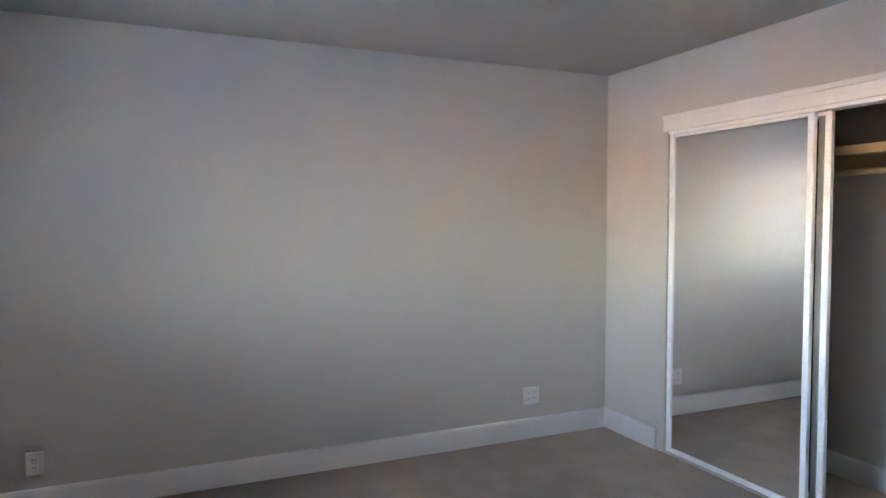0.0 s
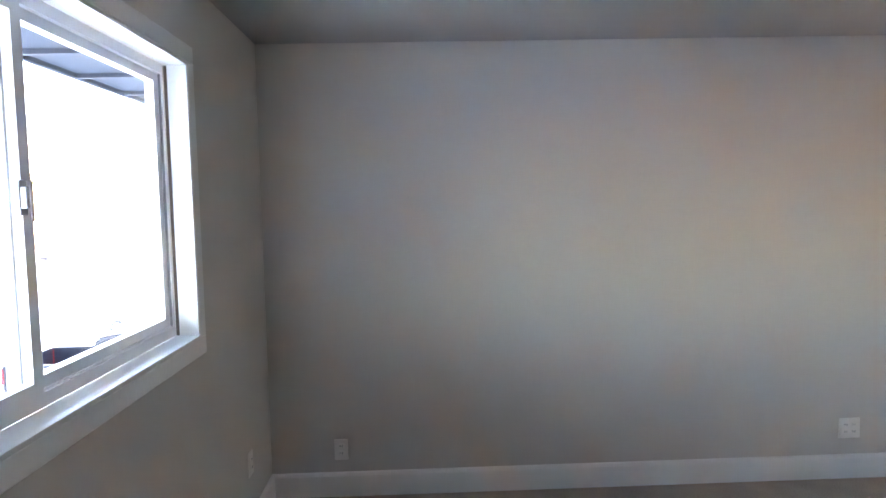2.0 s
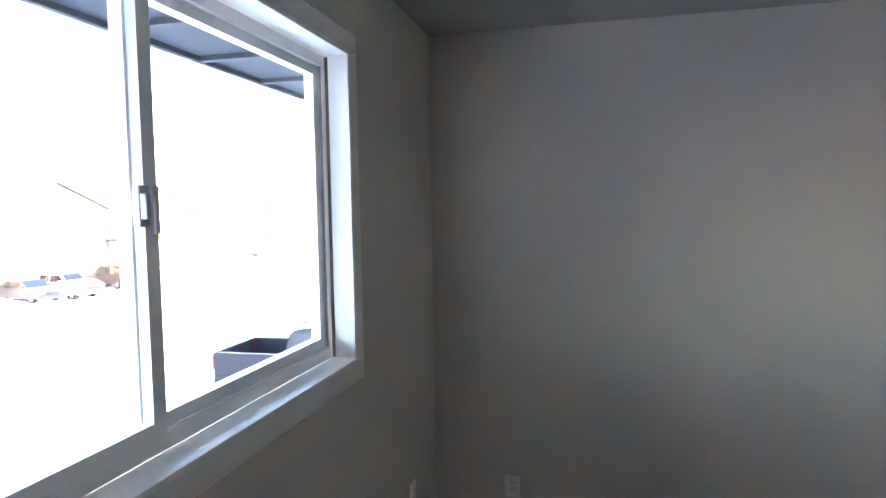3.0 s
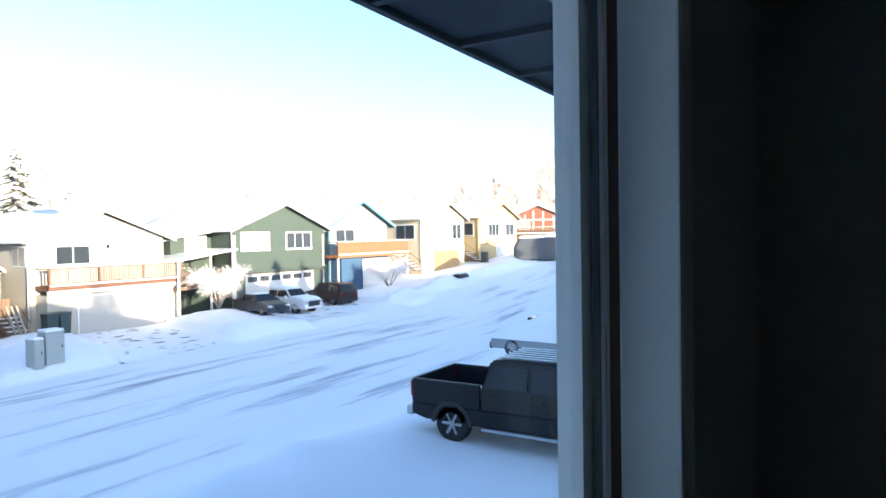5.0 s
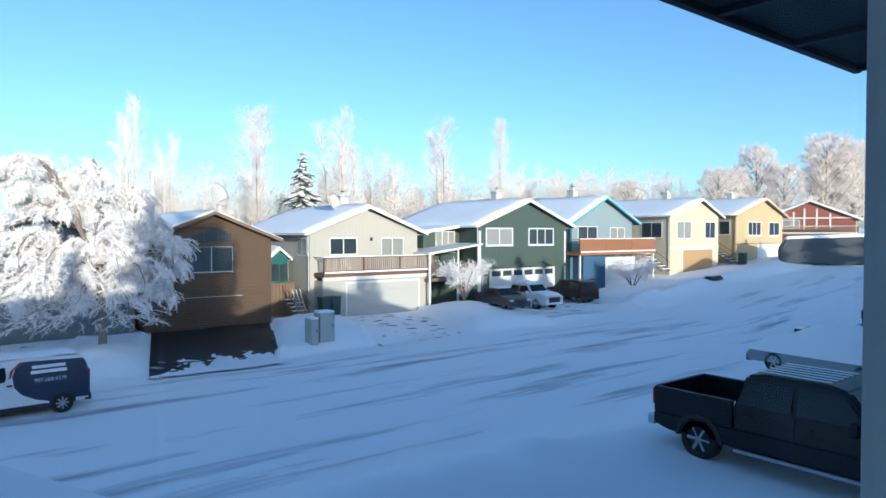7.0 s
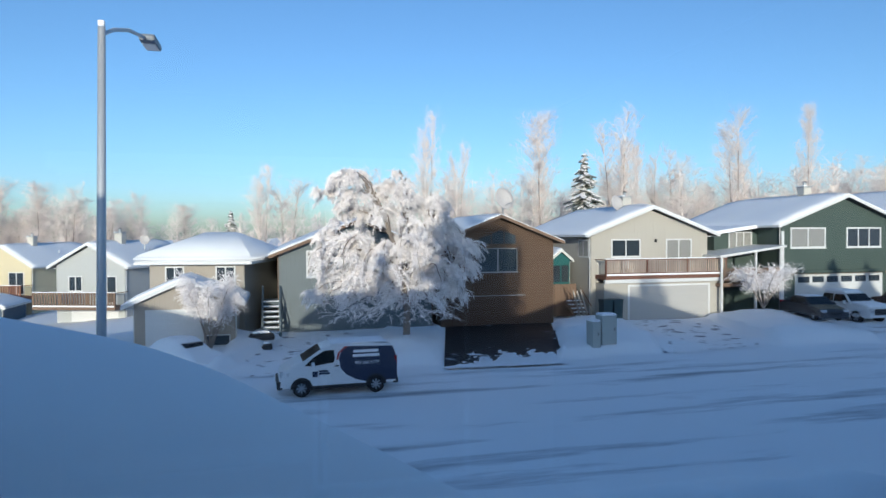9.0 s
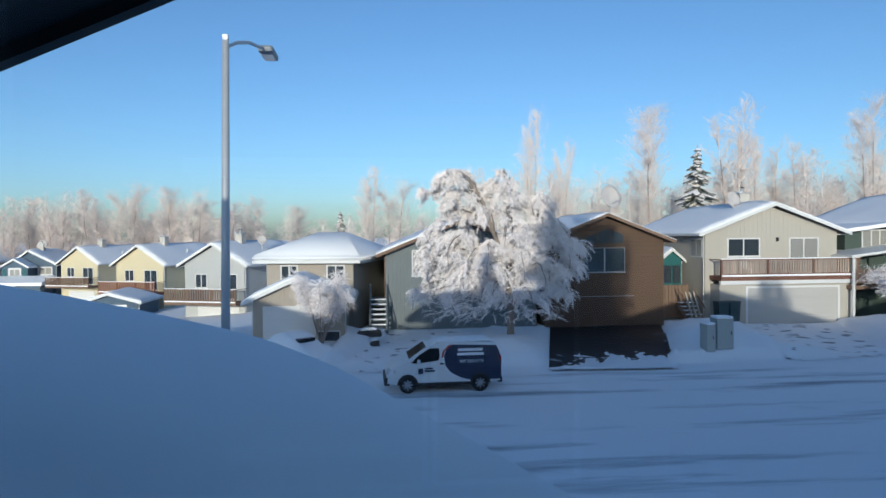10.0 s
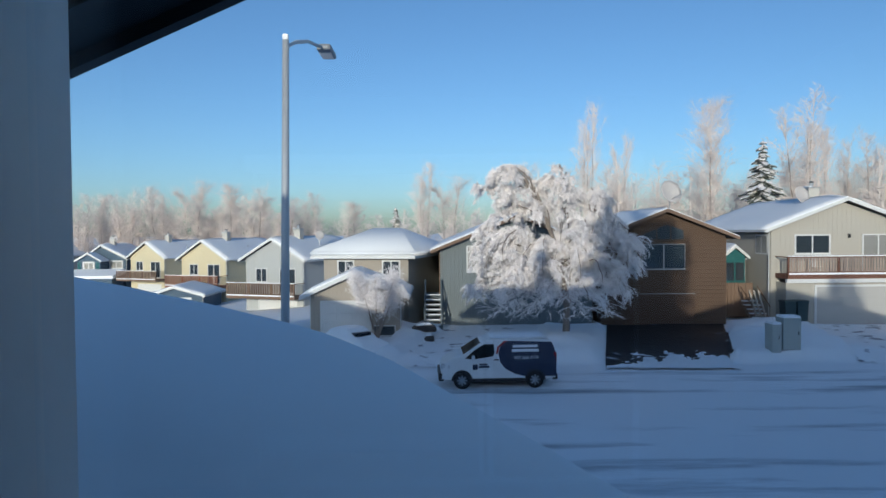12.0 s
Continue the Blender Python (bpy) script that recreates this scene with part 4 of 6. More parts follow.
bay = part("gabled_bay", prism([(-2.4, -1), (1.0, -1), (1.0, 5.75), (-0.7, 6.75), (-2.4, 5.75)], "y", -2.5, -0.02), S_NAVY, h)
for pts in ([(-0.7, 6.78), (-2.75, 5.58), (-2.75, 5.78), (-0.7, 6.98)], [(-0.7, 6.78), (1.35, 5.58), (1.35, 5.78), (-0.7, 6.98)]):
    part("bay_roof", prism(pts, "y", -2.9, -0.45), M_ROOFSNOW, bay)
    part("bay_fascia", prism([(a_, b_ - 0.07) for a_, b_ in pts], "y", -2.94, -2.902), M_WHITE, bay)
window(h, -1.35, -0.05, 4.0, 5.4, -2.5, M_CURTAIN, 1, 0.22)
window(h, 1.3, 3.0, 4.6, 5.5, 0, M_CURTAIN, 1, 0.16)
for xx in (-2.1, 0.6):
    part("shutter", cube(xx - 0.2, -2.56, 3.9, xx + 0.2, -2.502, 5.5), M_TEALSHED, h)
part("low_wing", cube(-2.2, -6.0, -1, 4.4, -2.52, 3.3), S_NAVY, h)
part("wing_snow", prism([(-6.5, 3.32), (-2.5, 3.9), (-2.5, 4.5), (-6.4, 3.75)], "x", -2.7, 4.8), M_ROOFSNOW, h)
for xx in (-2.1, -0.4, 1.0):
    part("post", cube(xx - 0.14, -6.2, -1, xx + 0.14, -6.02, 3.3), M_WHITE, h)
h = gable_house("grey_house", "small grey house with a dark deck, far off", -68.2, -61.3, 105, 10, -8, -1.75, -64.8, -0.2, S_GREY, 0.4, 0.4, M_WHITE)
deck(h, -3.5, 3.6, -1.7, 0, 3.5, M_BROWNWOOD, 1.05, 0.3)
part("porch_roof", prism([(-1.9, 5.75), (0.0, 6.2), (0.0, 6.5), (-1.9, 5.95)], "x", -3.9, 3.9), M_ROOFSNOW, h)
window(h, -2.3, -0.7, 4.5, 5.5, 0, M_DARKPANE, 1, 0.08)
window(h, 0.6, 2.0, 3.6, 5.5, 0, M_DARKPANE, 1, 0.08)

# the row on this side of the street, which shades it
for cx, pk in ((10.4, 4.4), (26.6, 4.5), (42.2, 4.8), (57.8, 5.2), (-17.6, 4.2), (-33.6, 4.2)):
    gable_house("neighbour_house", "plain gabled house on the near side of the street", cx - 7.55, cx + 7.55, -12.0, 10.8, -4.0 + 0.07 * max(0, cx - 38), pk - 2.1, cx, pk, M_OWNWALL, 0.6, 0.6, M_WHITE, False)

# ---- trees ----
rng = random.Random(7)


def tubes_mesh(name, segs, sides, mats, pick):
    """One mesh out of many tapered twigs. segs: (a, b, ra, rb); pick: material slot by radius."""
    n = len(segs)
    a = np.array([s[0] for s in segs]); b = np.array([s[1] for s in segs])
    ra = np.array([s[2] for s in segs]); rb = np.array([s[3] for s in segs])
    d = b - a
    d /= np.maximum(np.linalg.norm(d, axis=1, keepdims=True), 1e-6)
    ref = np.where(np.abs(d[:, 2:3]) > 0.9, np.array([[1.0, 0, 0]]), np.array([[0, 0, 1.0]]))
    u = np.cross(d, ref)
    u /= np.maximum(np.linalg.norm(u, axis=1, keepdims=True), 1e-6)
    v = np.cross(d, u)
    ang = 2 * np.pi * np.arange(sides) / sides
    ring = u[:, None, :] * np.cos(ang)[None, :, None] + v[:, None, :] * np.sin(ang)[None, :, None]
    verts = np.concatenate([a[:, None, :] + ring * ra[:, None, None], b[:, None, :] + ring * rb[:, None, None]], axis=1).reshape(-1, 3)
    faces = []
    for i in range(sides):
        j = (i + 1) % sides
        faces.append(np.stack([np.arange(n) * 2 * sides + k for k in (i, j, sides + j, sides + i)], 1))
    me = bpy.data.meshes.new(name)
    me.from_pydata(verts.tolist(), [], np.stack(faces, 1).reshape(-1, 4).tolist())
    for m in mats:
        me.materials.append(m)
    idx = np.repeat((ra < pick).astype(np.int32), sides)
    me.polygons.foreach_set("material_index", idx)
    return me


M_BARK = material("frosted_bark", (0.26, 0.22, 0.195), 0.9, 0, 0.35, 3, 20, 0.5, 0.02)
M_FROST = material("hoar_frost", (0.90, 0.85, 0.835), 0.85, 0, 0.08, 2, 12, 0.2, 0.01, spec=0.2)
M_FROSTTWIG = material("frosted_twigs", (0.77, 0.68, 0.63), 0.9, 0, 0.25, 1.2, 8, 0.2, 0.01, spec=0.1)
M_NEEDLE = material("spruce_needles", (0.055, 0.072, 0.055), 0.85, 0, 0.35, 5, 20, 0.4, 0.02, second=(0.50, 0.50, 0.48), spot=0.53)


def upright_tree(height, spread, seed, stems=3, limbs=40, twigs=9):
    """Segments of a tall bare tree: slim stems, steep limbs in an oval crown, a haze of fine frosted twigs. spread: the crown's width."""
    r = random.Random(seed)
    segs = []
    for stem in range(stems):
        az0 = 6.28 * stem / stems + r.uniform(0, 1)
        lean = Vector((math.cos(az0), math.sin(az0), 0)) * spread * (0.016 if stems > 1 else 0.004)
        hgt = height * (1.0, 0.92, 0.82)[stem]
        p = Vector((0, 0, 0))
        trunk = [p.copy()]
        for i in range(10):
            p = p + lean + Vector((r.uniform(-0.08, 0.08), r.uniform(-0.08, 0.08), hgt / 10))
            trunk.append(p.copy())
        for i in range(10):
            segs.append((trunk[i], trunk[i + 1], 0.062 * (1 - i / 10.5) + 0.012, 0.062 * (1 - (i + 1) / 10.5) + 0.012))
        for k in range(limbs):
            u = 0.24 + 0.75 * (k + r.random()) / limbs
            i = min(9, int(u * 10))
            base = trunk[i].lerp(trunk[i + 1], u * 10 - i)
            az = r.uniform(0, 2 * math.pi)
            v = (u - 0.2) / 0.82
            reach = spread * 0.5 * (4 * v * (1.04 - v)) ** 0.55 * r.uniform(0.55, 1.0)
            ln = max(0.5, reach * 1.25)
            dr = Vector((math.cos(az), math.sin(az), r.uniform(0.8, 1.9))).normalized()
            q, pts = base.copy(), [base.copy()]
            for s in range(4):
                dr = (dr + Vector((r.uniform(-0.18, 0.18), r.uniform(-0.18, 0.18), 0.13))).normalized()
                q = q + dr * ln / 4
                pts.append(q.copy())
            for s in range(4):
                segs.append((pts[s], pts[s + 1], 0.022 * (1 - s / 5), 0.022 * (1 - (s + 1) / 5)))
            for t in range(twigs):
                s = r.randint(0, 3)
                o = pts[s].lerp(pts[s + 1], r.random())
                d2 = (dr * 0.7 + Vector((r.gauss(0, 0.6), r.gauss(0, 0.6), r.uniform(-0.2, 0.7)))).normalized()
                e = o + d2 * r.uniform(0.35, 0.85)
                segs.append((o, e, 0.009, 0.006))
                for _ in range(4):
                    o2 = o.lerp(e, r.uniform(0.15, 1))
                    d3 = (d2 * 0.6 + Vector((r.gauss(0, 0.6), r.gauss(0, 0.6), r.gauss(0, 0.5)))).normalized()
                    segs.append((o2, o2 + d3 * r.uniform(0.18, 0.45), 0.0075, 0.005))
    return segs


def split_tree(name, label, segs, at, thick=0.05, group="", scale=1.0, twig=None):
    e = thing(name, label, "tree", at, 0, group)
    big = [s for s in segs if s[2] >= thick]
    fine = [s for s in segs if s[2] < thick]
    for nm, ss, sides, m in (("trunk", big, 7, M_BARK), ("crown", fine, 3, twig or M_FROSTTWIG)):
        o = new(nm, tubes_mesh(nm, ss, sides, [m], 0))
        o.parent = e
    return e


def far_tree(px, py, top, w, seed_proto, group="trees behind the houses"):
    z0 = ground_z(px, py) - 0.3
    hgt = top - z0
    ob = PROTO[seed_proto % len(PROTO)]
    return copy_thing(ob, Matrix.Translation((px, py, z0)) @ Matrix.Rotation(rng.uniform(0, 6.28), 4, "Z") @ Matrix.Diagonal((w / 2.8, w / 2.8, hgt / 14.0, 1)))


TALL = [(12.8, 64, 13.2, 2.6), (16.5, 66, 10.3, 2.4), (24.7, 64, 13.2, 5.2), (34.6, 66, 14.4, 5.0), (-3.3, 70, 8.4, 3.0), (-0.6, 72, 7.0, 4.0), (-13.4, 90, 5.2, 5.0), (-53.9, 110, 8.0, 5.2), (-48.4, 110, 8.6, 6.0),
        (-42.9, 110, 9.4, 6.0), (-36.5, 110, 8.9, 6.0), (-31.4, 105, 8.1, 5.6), (-24.9, 100, 6.2, 5.4), (51.6, 68, 15.3, 4.6), (62.1, 68, 16.5, 3.2), (46.5, 72, 11.5, 4.2), (-62, 112, 7.6, 5), (-70, 112, 6.4, 5), (39.5, 70, 11.5, 3.2), (42.7, 72, 10.7, 3)]
for k in range(14):
    TALL.append((-86 + 4.6 * k + rng.uniform(-1, 1), 120 + rng.uniform(-3, 12), rng.uniform(3.5, 6.0), rng.uniform(4, 6)))
for k in range(11):
    TALL.append((-62 + 3.7 * k + rng.uniform(-1, 1), 116 + rng.uniform(-3, 8), rng.uniform(5.5, 8.6), rng.uniform(4.5, 6)))
for k in range(13):
    TALL.append((18 + 5.2 * k + rng.uniform(-1.5, 1.5), 72 + rng.uniform(-3, 6), rng.uniform(6.0, 9.5), rng.uniform(3, 4.5)))
PROTO = [split_tree("birch_tree", "tall bare tree white with hoar frost", upright_tree(14, 4.2, 11 + k, (3, 2, 1, 3)[k], (40, 52, 90, 36)[k]), (0, 0, 0), 0.03, "trees behind the houses") for k in range(4)]
PLACED = []
for k, (x, y, z, w) in enumerate(TALL):
    if k < 4:
        ob, z0 = PROTO[k], ground_z(x, y) - 0.3
        PLACED.append((ob, Matrix.Translation((x, y, z0)) @ Matrix.Diagonal((w / 2.8, w / 2.8, (z - z0) / 14.0, 1))))
    else:
        far_tree(x, y, z, w, k)
for ob, m in PLACED:
    ob.matrix_basis = m


def bushy_segs(height, spread, seed, n=900, thin=0.55):
    """A rounded, thickly frosted crown on a few stems."""
    r = random.Random(seed)
    segs = []
    for k in range(7):
        az = 2 * math.pi * k / 7 + r.uniform(-0.3, 0.3)
        tip = Vector((math.cos(az) * spread * 0.55, math.sin(az) * spread * 0.55, height * r.uniform(0.65, 0.95)))
        mid = tip * 0.5 + Vector((0, 0, height * 0.12))
        segs += [(Vector((0, 0, 0)), mid, 0.05, 0.035), (mid, tip, 0.035, 0.015)]
        for _ in range(n // 7):
            o = mid.lerp(tip, r.uniform(-0.35, 1.0))
            d = Vector((r.gauss(0, 1), r.gauss(0, 1), r.gauss(0.25, 0.8))).normalized()
            e = o + d * r.uniform(0.25, 0.75) * spread * 0.42
            segs.append((o, e, 0.020 * thin, 0.014 * thin))
            for _ in range(3):
                o2 = o.lerp(e, r.uniform(0.3, 1))
                segs.append((o2, o2 + Vector((r.gauss(0, 1), r.gauss(0, 1), r.gauss(-0.1, 0.8))).normalized() * 0.3, 0.018 * thin, 0.010 * thin))
    return segs


def clumped_segs(height, spread, seed, clumps=70, n=46):
    """A broad crown of many soft frosted clumps on forking limbs."""
    r = random.Random(seed)
    segs = [(Vector((0, 0, 0)), Vector((0, 0, height * 0.5)), 0.2, 0.12), (Vector((0, 0, height * 0.5)), Vector((0.2, 0, height * 0.9)), 0.12, 0.05)]
    for k in range(clumps):
        u = (k + 0.5) / clumps
        wide = spread * 0.42 * (4 * (0.12 + 0.86 * u) * (1 - 0.86 * u)) ** 0.6
        az, rr = 2.4 * k + r.uniform(-0.3, 0.3), math.sqrt(r.uniform(0.15, 1))
        c = Vector((math.cos(az) * wide * rr, math.sin(az) * wide * rr, height * (0.14 + 0.8 * u)))
        root = Vector((0, 0, max(0.5, c.z - 0.9 * wide * rr - 0.4)))
        segs.append((root, c, 0.06, 0.03))
        size = spread * r.uniform(0.09, 0.16)
        for _ in range(n):
            d1 = Vector((r.gauss(0, 1), r.gauss(0, 1), r.gauss(0.35, 0.8))).normalized()
            e = c + d1 * size * r.uniform(0.6, 1.3)
            segs.append((c.lerp(e, 0.15), e, 0.020, 0.012))
            for _ in range(3):
                o2 = c.lerp(e, r.uniform(0.4, 1))
                segs.append((o2, o2 + (d1 + Vector((r.gauss(0, 0.8), r.gauss(0, 0.8), r.gauss(-0.2, 0.7)))).normalized() * size * r.uniform(0.2, 0.45), 0.015, 0.008))
    return segs


DENSE = [(99, 56, 12.3, 7), (120, 60, 18.3, 9), (122, 56, 14.6, 8), (130, 52, 20.5, 11), (137, 50, 19.5, 10), (110, 60, 13.5, 8), (81, 60, 9.8, 6), (146, 56, 19, 12), (158, 62, 19, 12)]
dense = split_tree("frosted_tree", "broad frost-covered tree on the rise beyond the street, copied unseen for shade", clumped_segs(12, 8, 5), (0, 0, 0), 0.05, "trees on the rise")
for k, (x, y, z, w) in enumerate(DENSE):
    z0 = ground_z(x, y) - 0.3
    m = Matrix.Translation((x, y, z0)) @ Matrix.Rotation(k * 1.3, 4, "Z") @ Matrix.Diagonal((w / 8, w / 8, (z - z0) / 12, 1))
    if k:
        copy_thing(dense, m)
    else:
        first_m = m
dense.matrix_basis = first_m


def spruce(name, label, x, y, top, w):
    """A spruce of drooping whorls, needles in ragged fans with snow on top."""
    z0 = ground_z(x, y)
    h = top - z0
    e = thing(name, label, "tree", (x, y, z0))
    part("trunk", rod((0, 0, 0), (0, 0, h), 0.2, 0.02, 8), M_BARK, e)
    r = random.Random(int(x * 10))
    green, snow = bmesh.new(), bmesh.new()
    rows = 40
    for k in range(rows):
        u = k / rows
        nb = int(16 * (1 - u)) + 7
        for i in range(nb):
            uu = min(0.99, max(0.0, u + r.uniform(-0.03, 0.03)))
            z = h * (0.08 + 0.9 * uu)
            rad = w / 2 * (1 - uu) ** 0.65 * (0.8 + 0.25 * math.sin(uu * 40)) + 0.12
            az = 2 * math.pi * i / nb + r.uniform(-0.5, 0.5)
            ln = rad * r.uniform(0.55, 1.2)
            c, s = math.cos(az), math.sin(az)
            wd = 0.24 + 0.16 * ln
            for bm, lift, sc in ((green, 0.0, 1.0), (snow, 0.06, 0.80)):
                if bm is snow and r.random() < 0.12:
                    continue
                pts = []
                for t in (0.0, 0.35, 0.7, 1.0):
                    dz = -0.42 * ln * t ** 1.5 + (0.10 * ln * t ** 4)
                    ww = wd * sc * (1 - t) ** 0.6 * (0.5 + t) + 0.015
                    pts.append((ln * t * (1 if sc == 1 else 1.03), ww, z + dz + lift - (0 if sc == 1 else 0.05 * t)))
                up = [bm.verts.new((c * a - s * q, s * a + c * q, zz - 0.10 * (0 if bm is snow else 1) * abs(q) / (wd + 0.01))) for a, q, zz in pts]
                dn = [bm.verts.new((c * a + s * q, s * a - c * q, zz - 0.10 * (0 if bm is snow else 1))) for a, q, zz in pts]
                md = [bm.verts.new((c * a, s * a, zz + 0.07)) for a, q, zz in pts]
                for j in range(3):
                    bm.faces.new((up[j], up[j + 1], md[j + 1], md[j]))
                    bm.faces.new((md[j], md[j + 1], dn[j + 1], dn[j]))
    part("crown", green, M_NEEDLE, e)
    part("snow", snow, M_FROST, e, "snow lying on the boughs")
    return e


spruce("spruce_tree", "dark green spruce with snow on its boughs", 26.9, 58, 9.7, 7.0)
spruce("spruce_tree", "small dark spruce dusted with snow", -6.7, 75, 4.6, 3.2)
spruce("spruce_tree", "distant spruce top behind the roofs", 79.7, 70, 9.8, 6.0)


def weeping_birch():
    """The great frosted tree: a forked trunk, limbs that rise, arch over and hang, and feathery fronds of frosted twigs along them."""
    r = random.Random(21)
    x, y = 4.6, 33.2
    z0 = ground_z(x, y) - 0.2
    e = thing("weeping_birch", "large weeping birch thick with white hoar frost", "tree", (x, y, z0))
    wood, frost = [], []
    stem = [Vector(p) for p in ((0, 0, 0), (0.05, 0, 1.5), (-0.15, 0.1, 3.0), (-0.5, 0, 4.6), (-1.1, 0, 6.2), (-2.1, 0, 8.0))]
    fork = [Vector(p) for p in ((-0.15, 0.1, 3.0), (0.25, 0.1, 5.0), (0.1, 0, 7.0), (-0.3, 0, 8.6))]
    side = [Vector(p) for p in ((0.05, 0, 1.5), (0.9, 0, 3.6), (1.4, -0.1, 5.6), (1.6, 0, 7.2))]
    for line, w0 in ((stem, 0.20), (fork, 0.11), (side, 0.12)):
        for i in range(len(line) - 1):
            wood.append((line[i], line[i + 1], w0 * (1 - 0.8 * i / len(line)), w0 * (1 - 0.8 * (i + 1) / len(line))))
    # limbs: the top of each arch (x, depth, z), and how far its end hangs below
    arches = [(-3.0, 0.0, 8.9, 1.4), (-2.6, -0.5, 8.7, 1.8), (-3.4, 0.3, 8.5, 1.9), (-2.2, 0.4, 8.6, 2.0), (-2.8, -0.6, 7.6, 2.2), (-3.5, 0.2, 6.9, 2.2), (-0.4, 0.0, 8.7, 1.0), (-0.1, -0.4, 8.3, 1.6), (-0.8, 0.3, 8.2, 1.8),
              (1.4, 0.1, 7.6, 1.4), (1.8, -0.5, 7.2, 2.0), (0.9, 0.5, 7.2, 2.0), (2.5, 0.1, 6.7, 2.2), (3.2, -0.2, 6.0, 2.4), (3.6, 0.5, 5.5, 2.6), (2.8, -1.1, 5.4, 2.6), (3.4, 0.9, 4.6, 2.4), (2.2, -1.6, 4.5, 2.4),
              (-4.2, 0.1, 5.7, 1.5), (-4.7, -0.3, 5.0, 0.8), (-3.9, -0.6, 4.9, 2.2), (-4.1, 0.6, 4.2, 2.2), (-4.5, 0.0, 3.2, 1.2), (-4.2, -0.8, 2.9, 1.0), (-3.2, -1.3, 5.6, 2.6), (-2.4, -1.7, 4.8, 2.8), (-1.6, -1.2, 6.9, 2.4), (-1.4, -1.9, 5.2, 2.6),
              (-0.4, -1.5, 6.3, 2.6), (0.3, -2.0, 5.0, 2.6), (0.9, -1.4, 6.1, 2.6), (1.3, -1.9, 4.2, 2.0), (-2.9, -1.4, 3.3, 1.6), (-1.2, -2.1, 3.2, 1.6), (2.6, -1.2, 3.4, 1.6), (0.6, -2.1, 3.1, 1.5),
              (-1.8, 1.5, 7.0, 2.6), (0.4, 1.7, 6.6, 2.6), (2.2, 1.5, 5.6, 2.6), (-3.2, 1.4, 5.4, 2.6), (-0.8, 2.0, 4.8, 2.4), (1.2, 2.0, 4.4, 2.4), (-2.4, 1.8, 3.8, 2.0), (3.0, 1.2, 3.2, 1.4)]
    for ax, ay, az_, drop in arches:
        top = Vector((ax if az_ > 7.4 else ax * 0.87 - 0.1, ay, az_ - 0.2))
        line = stem if ax < -0.9 else (side if ax > 0.8 else fork)
        lower = [p for p in line if p.z < top.z - 1.0] or line[:1]
        s0 = lower[-1].lerp(line[min(len(line) - 1, lower.index(lower[-1]) + 1)], r.random() * 0.4)
        out = Vector((top.x - s0.x, top.y - s0.y, 0))
        out = out.normalized() if out.length > 0.2 else Vector((math.copysign(1, ax), 0, 0))
        end = top + out * 0.5 + Vector((0, 0, -0.62 * drop))
        pts = []
        for i in range(15):
            t = i / 14
            if t < 0.6:
                u = t / 0.6
                p = s0.lerp(top, u) + Vector((0, 0, 0.55 * math.sin(math.pi * u) * min(1.0, out.length)))
            else:
                u = (t - 0.6) / 0.4
                p = top.lerp(end, u) + out * 0.25 * math.sin(math.pi * u)
            pts.append(p + Vector((r.gauss(0, 0.04), r.gauss(0, 0.04), r.gauss(0, 0.03))))
        for i in range(14):
            wood.append((pts[i], pts[i + 1], 0.055 * (1 - i / 16), 0.055 * (1 - (i + 1) / 16)))
        high = az_ > 7.4
        for k in range(54):
            if k % 6 == 0:
                t = r.uniform(0.55 if high else 0.28, 1.0)
                i = min(13, int(t * 14))
                root = pts[i].lerp(pts[i + 1], t * 14 - i) + Vector((r.gauss(0, 0.2), r.gauss(0, 0.2), r.gauss(0, 0.1)))
                az = r.uniform(0, 6.28)
                lead = (out * 0.35 + Vector((math.cos(az), math.sin(az), r.uniform(-0.2, 0.6)))).normalized()
                reach = r.uniform(0.5, 0.9 if high else 1.25)
            o = root + Vector((r.gauss(0, 0.07), r.gauss(0, 0.07), r.gauss(0, 0.07)))
            dr = (lead + Vector((r.gauss(0, 0.33), r.gauss(0, 0.33), r.gauss(0, 0.25)))).normalized()
            p, ln = o.copy(), reach * r.uniform(0.65, 1.1)
            low = o.z < 3.2
            fat = r.uniform(0.8, 1.15) * (0.8 if low else 1.0)
            for step in range(8):
                q = p + dr * ln / 8
                if q.z < 0.9:
                    break
                frost.append((p, q, 0.016 * fat * (1 - step / 14), 0.016 * fat * (1 - (step + 1) / 14)))
                for _ in range(4 if low else 7):
                    o2 = p.lerp(q, r.random())
                    d3 = (dr * 0.9 + Vector((r.gauss(0, 0.7), r.gauss(0, 0.7), r.gauss(-0.15, 0.5)))).normalized()
                    frost.append((o2, o2 + d3 * r.uniform(0.10, 0.28) * (1.1 - step / 16), 0.012 * fat, 0.008 * fat))
                p = q
                dr = (dr + Vector((r.gauss(0, 0.10), r.gauss(0, 0.10), r.uniform(-0.42, -0.16)))).normalized()
    # thin, barely frosted twigs that fill the crown's lower half
    for k in range(420):
        az, rr = r.uniform(0, 6.28), math.sqrt(r.uniform(0.02, 1))
        p = Vector((-0.5 + 3.3 * rr * math.cos(az), 2.0 * rr * math.sin(az), r.uniform(1.2, 4.4)))
        dr = Vector((p.x * 0.25 + r.gauss(0, 0.6), p.y * 0.25 + r.gauss(0, 0.6), r.uniform(-0.5, 0.5))).normalized()
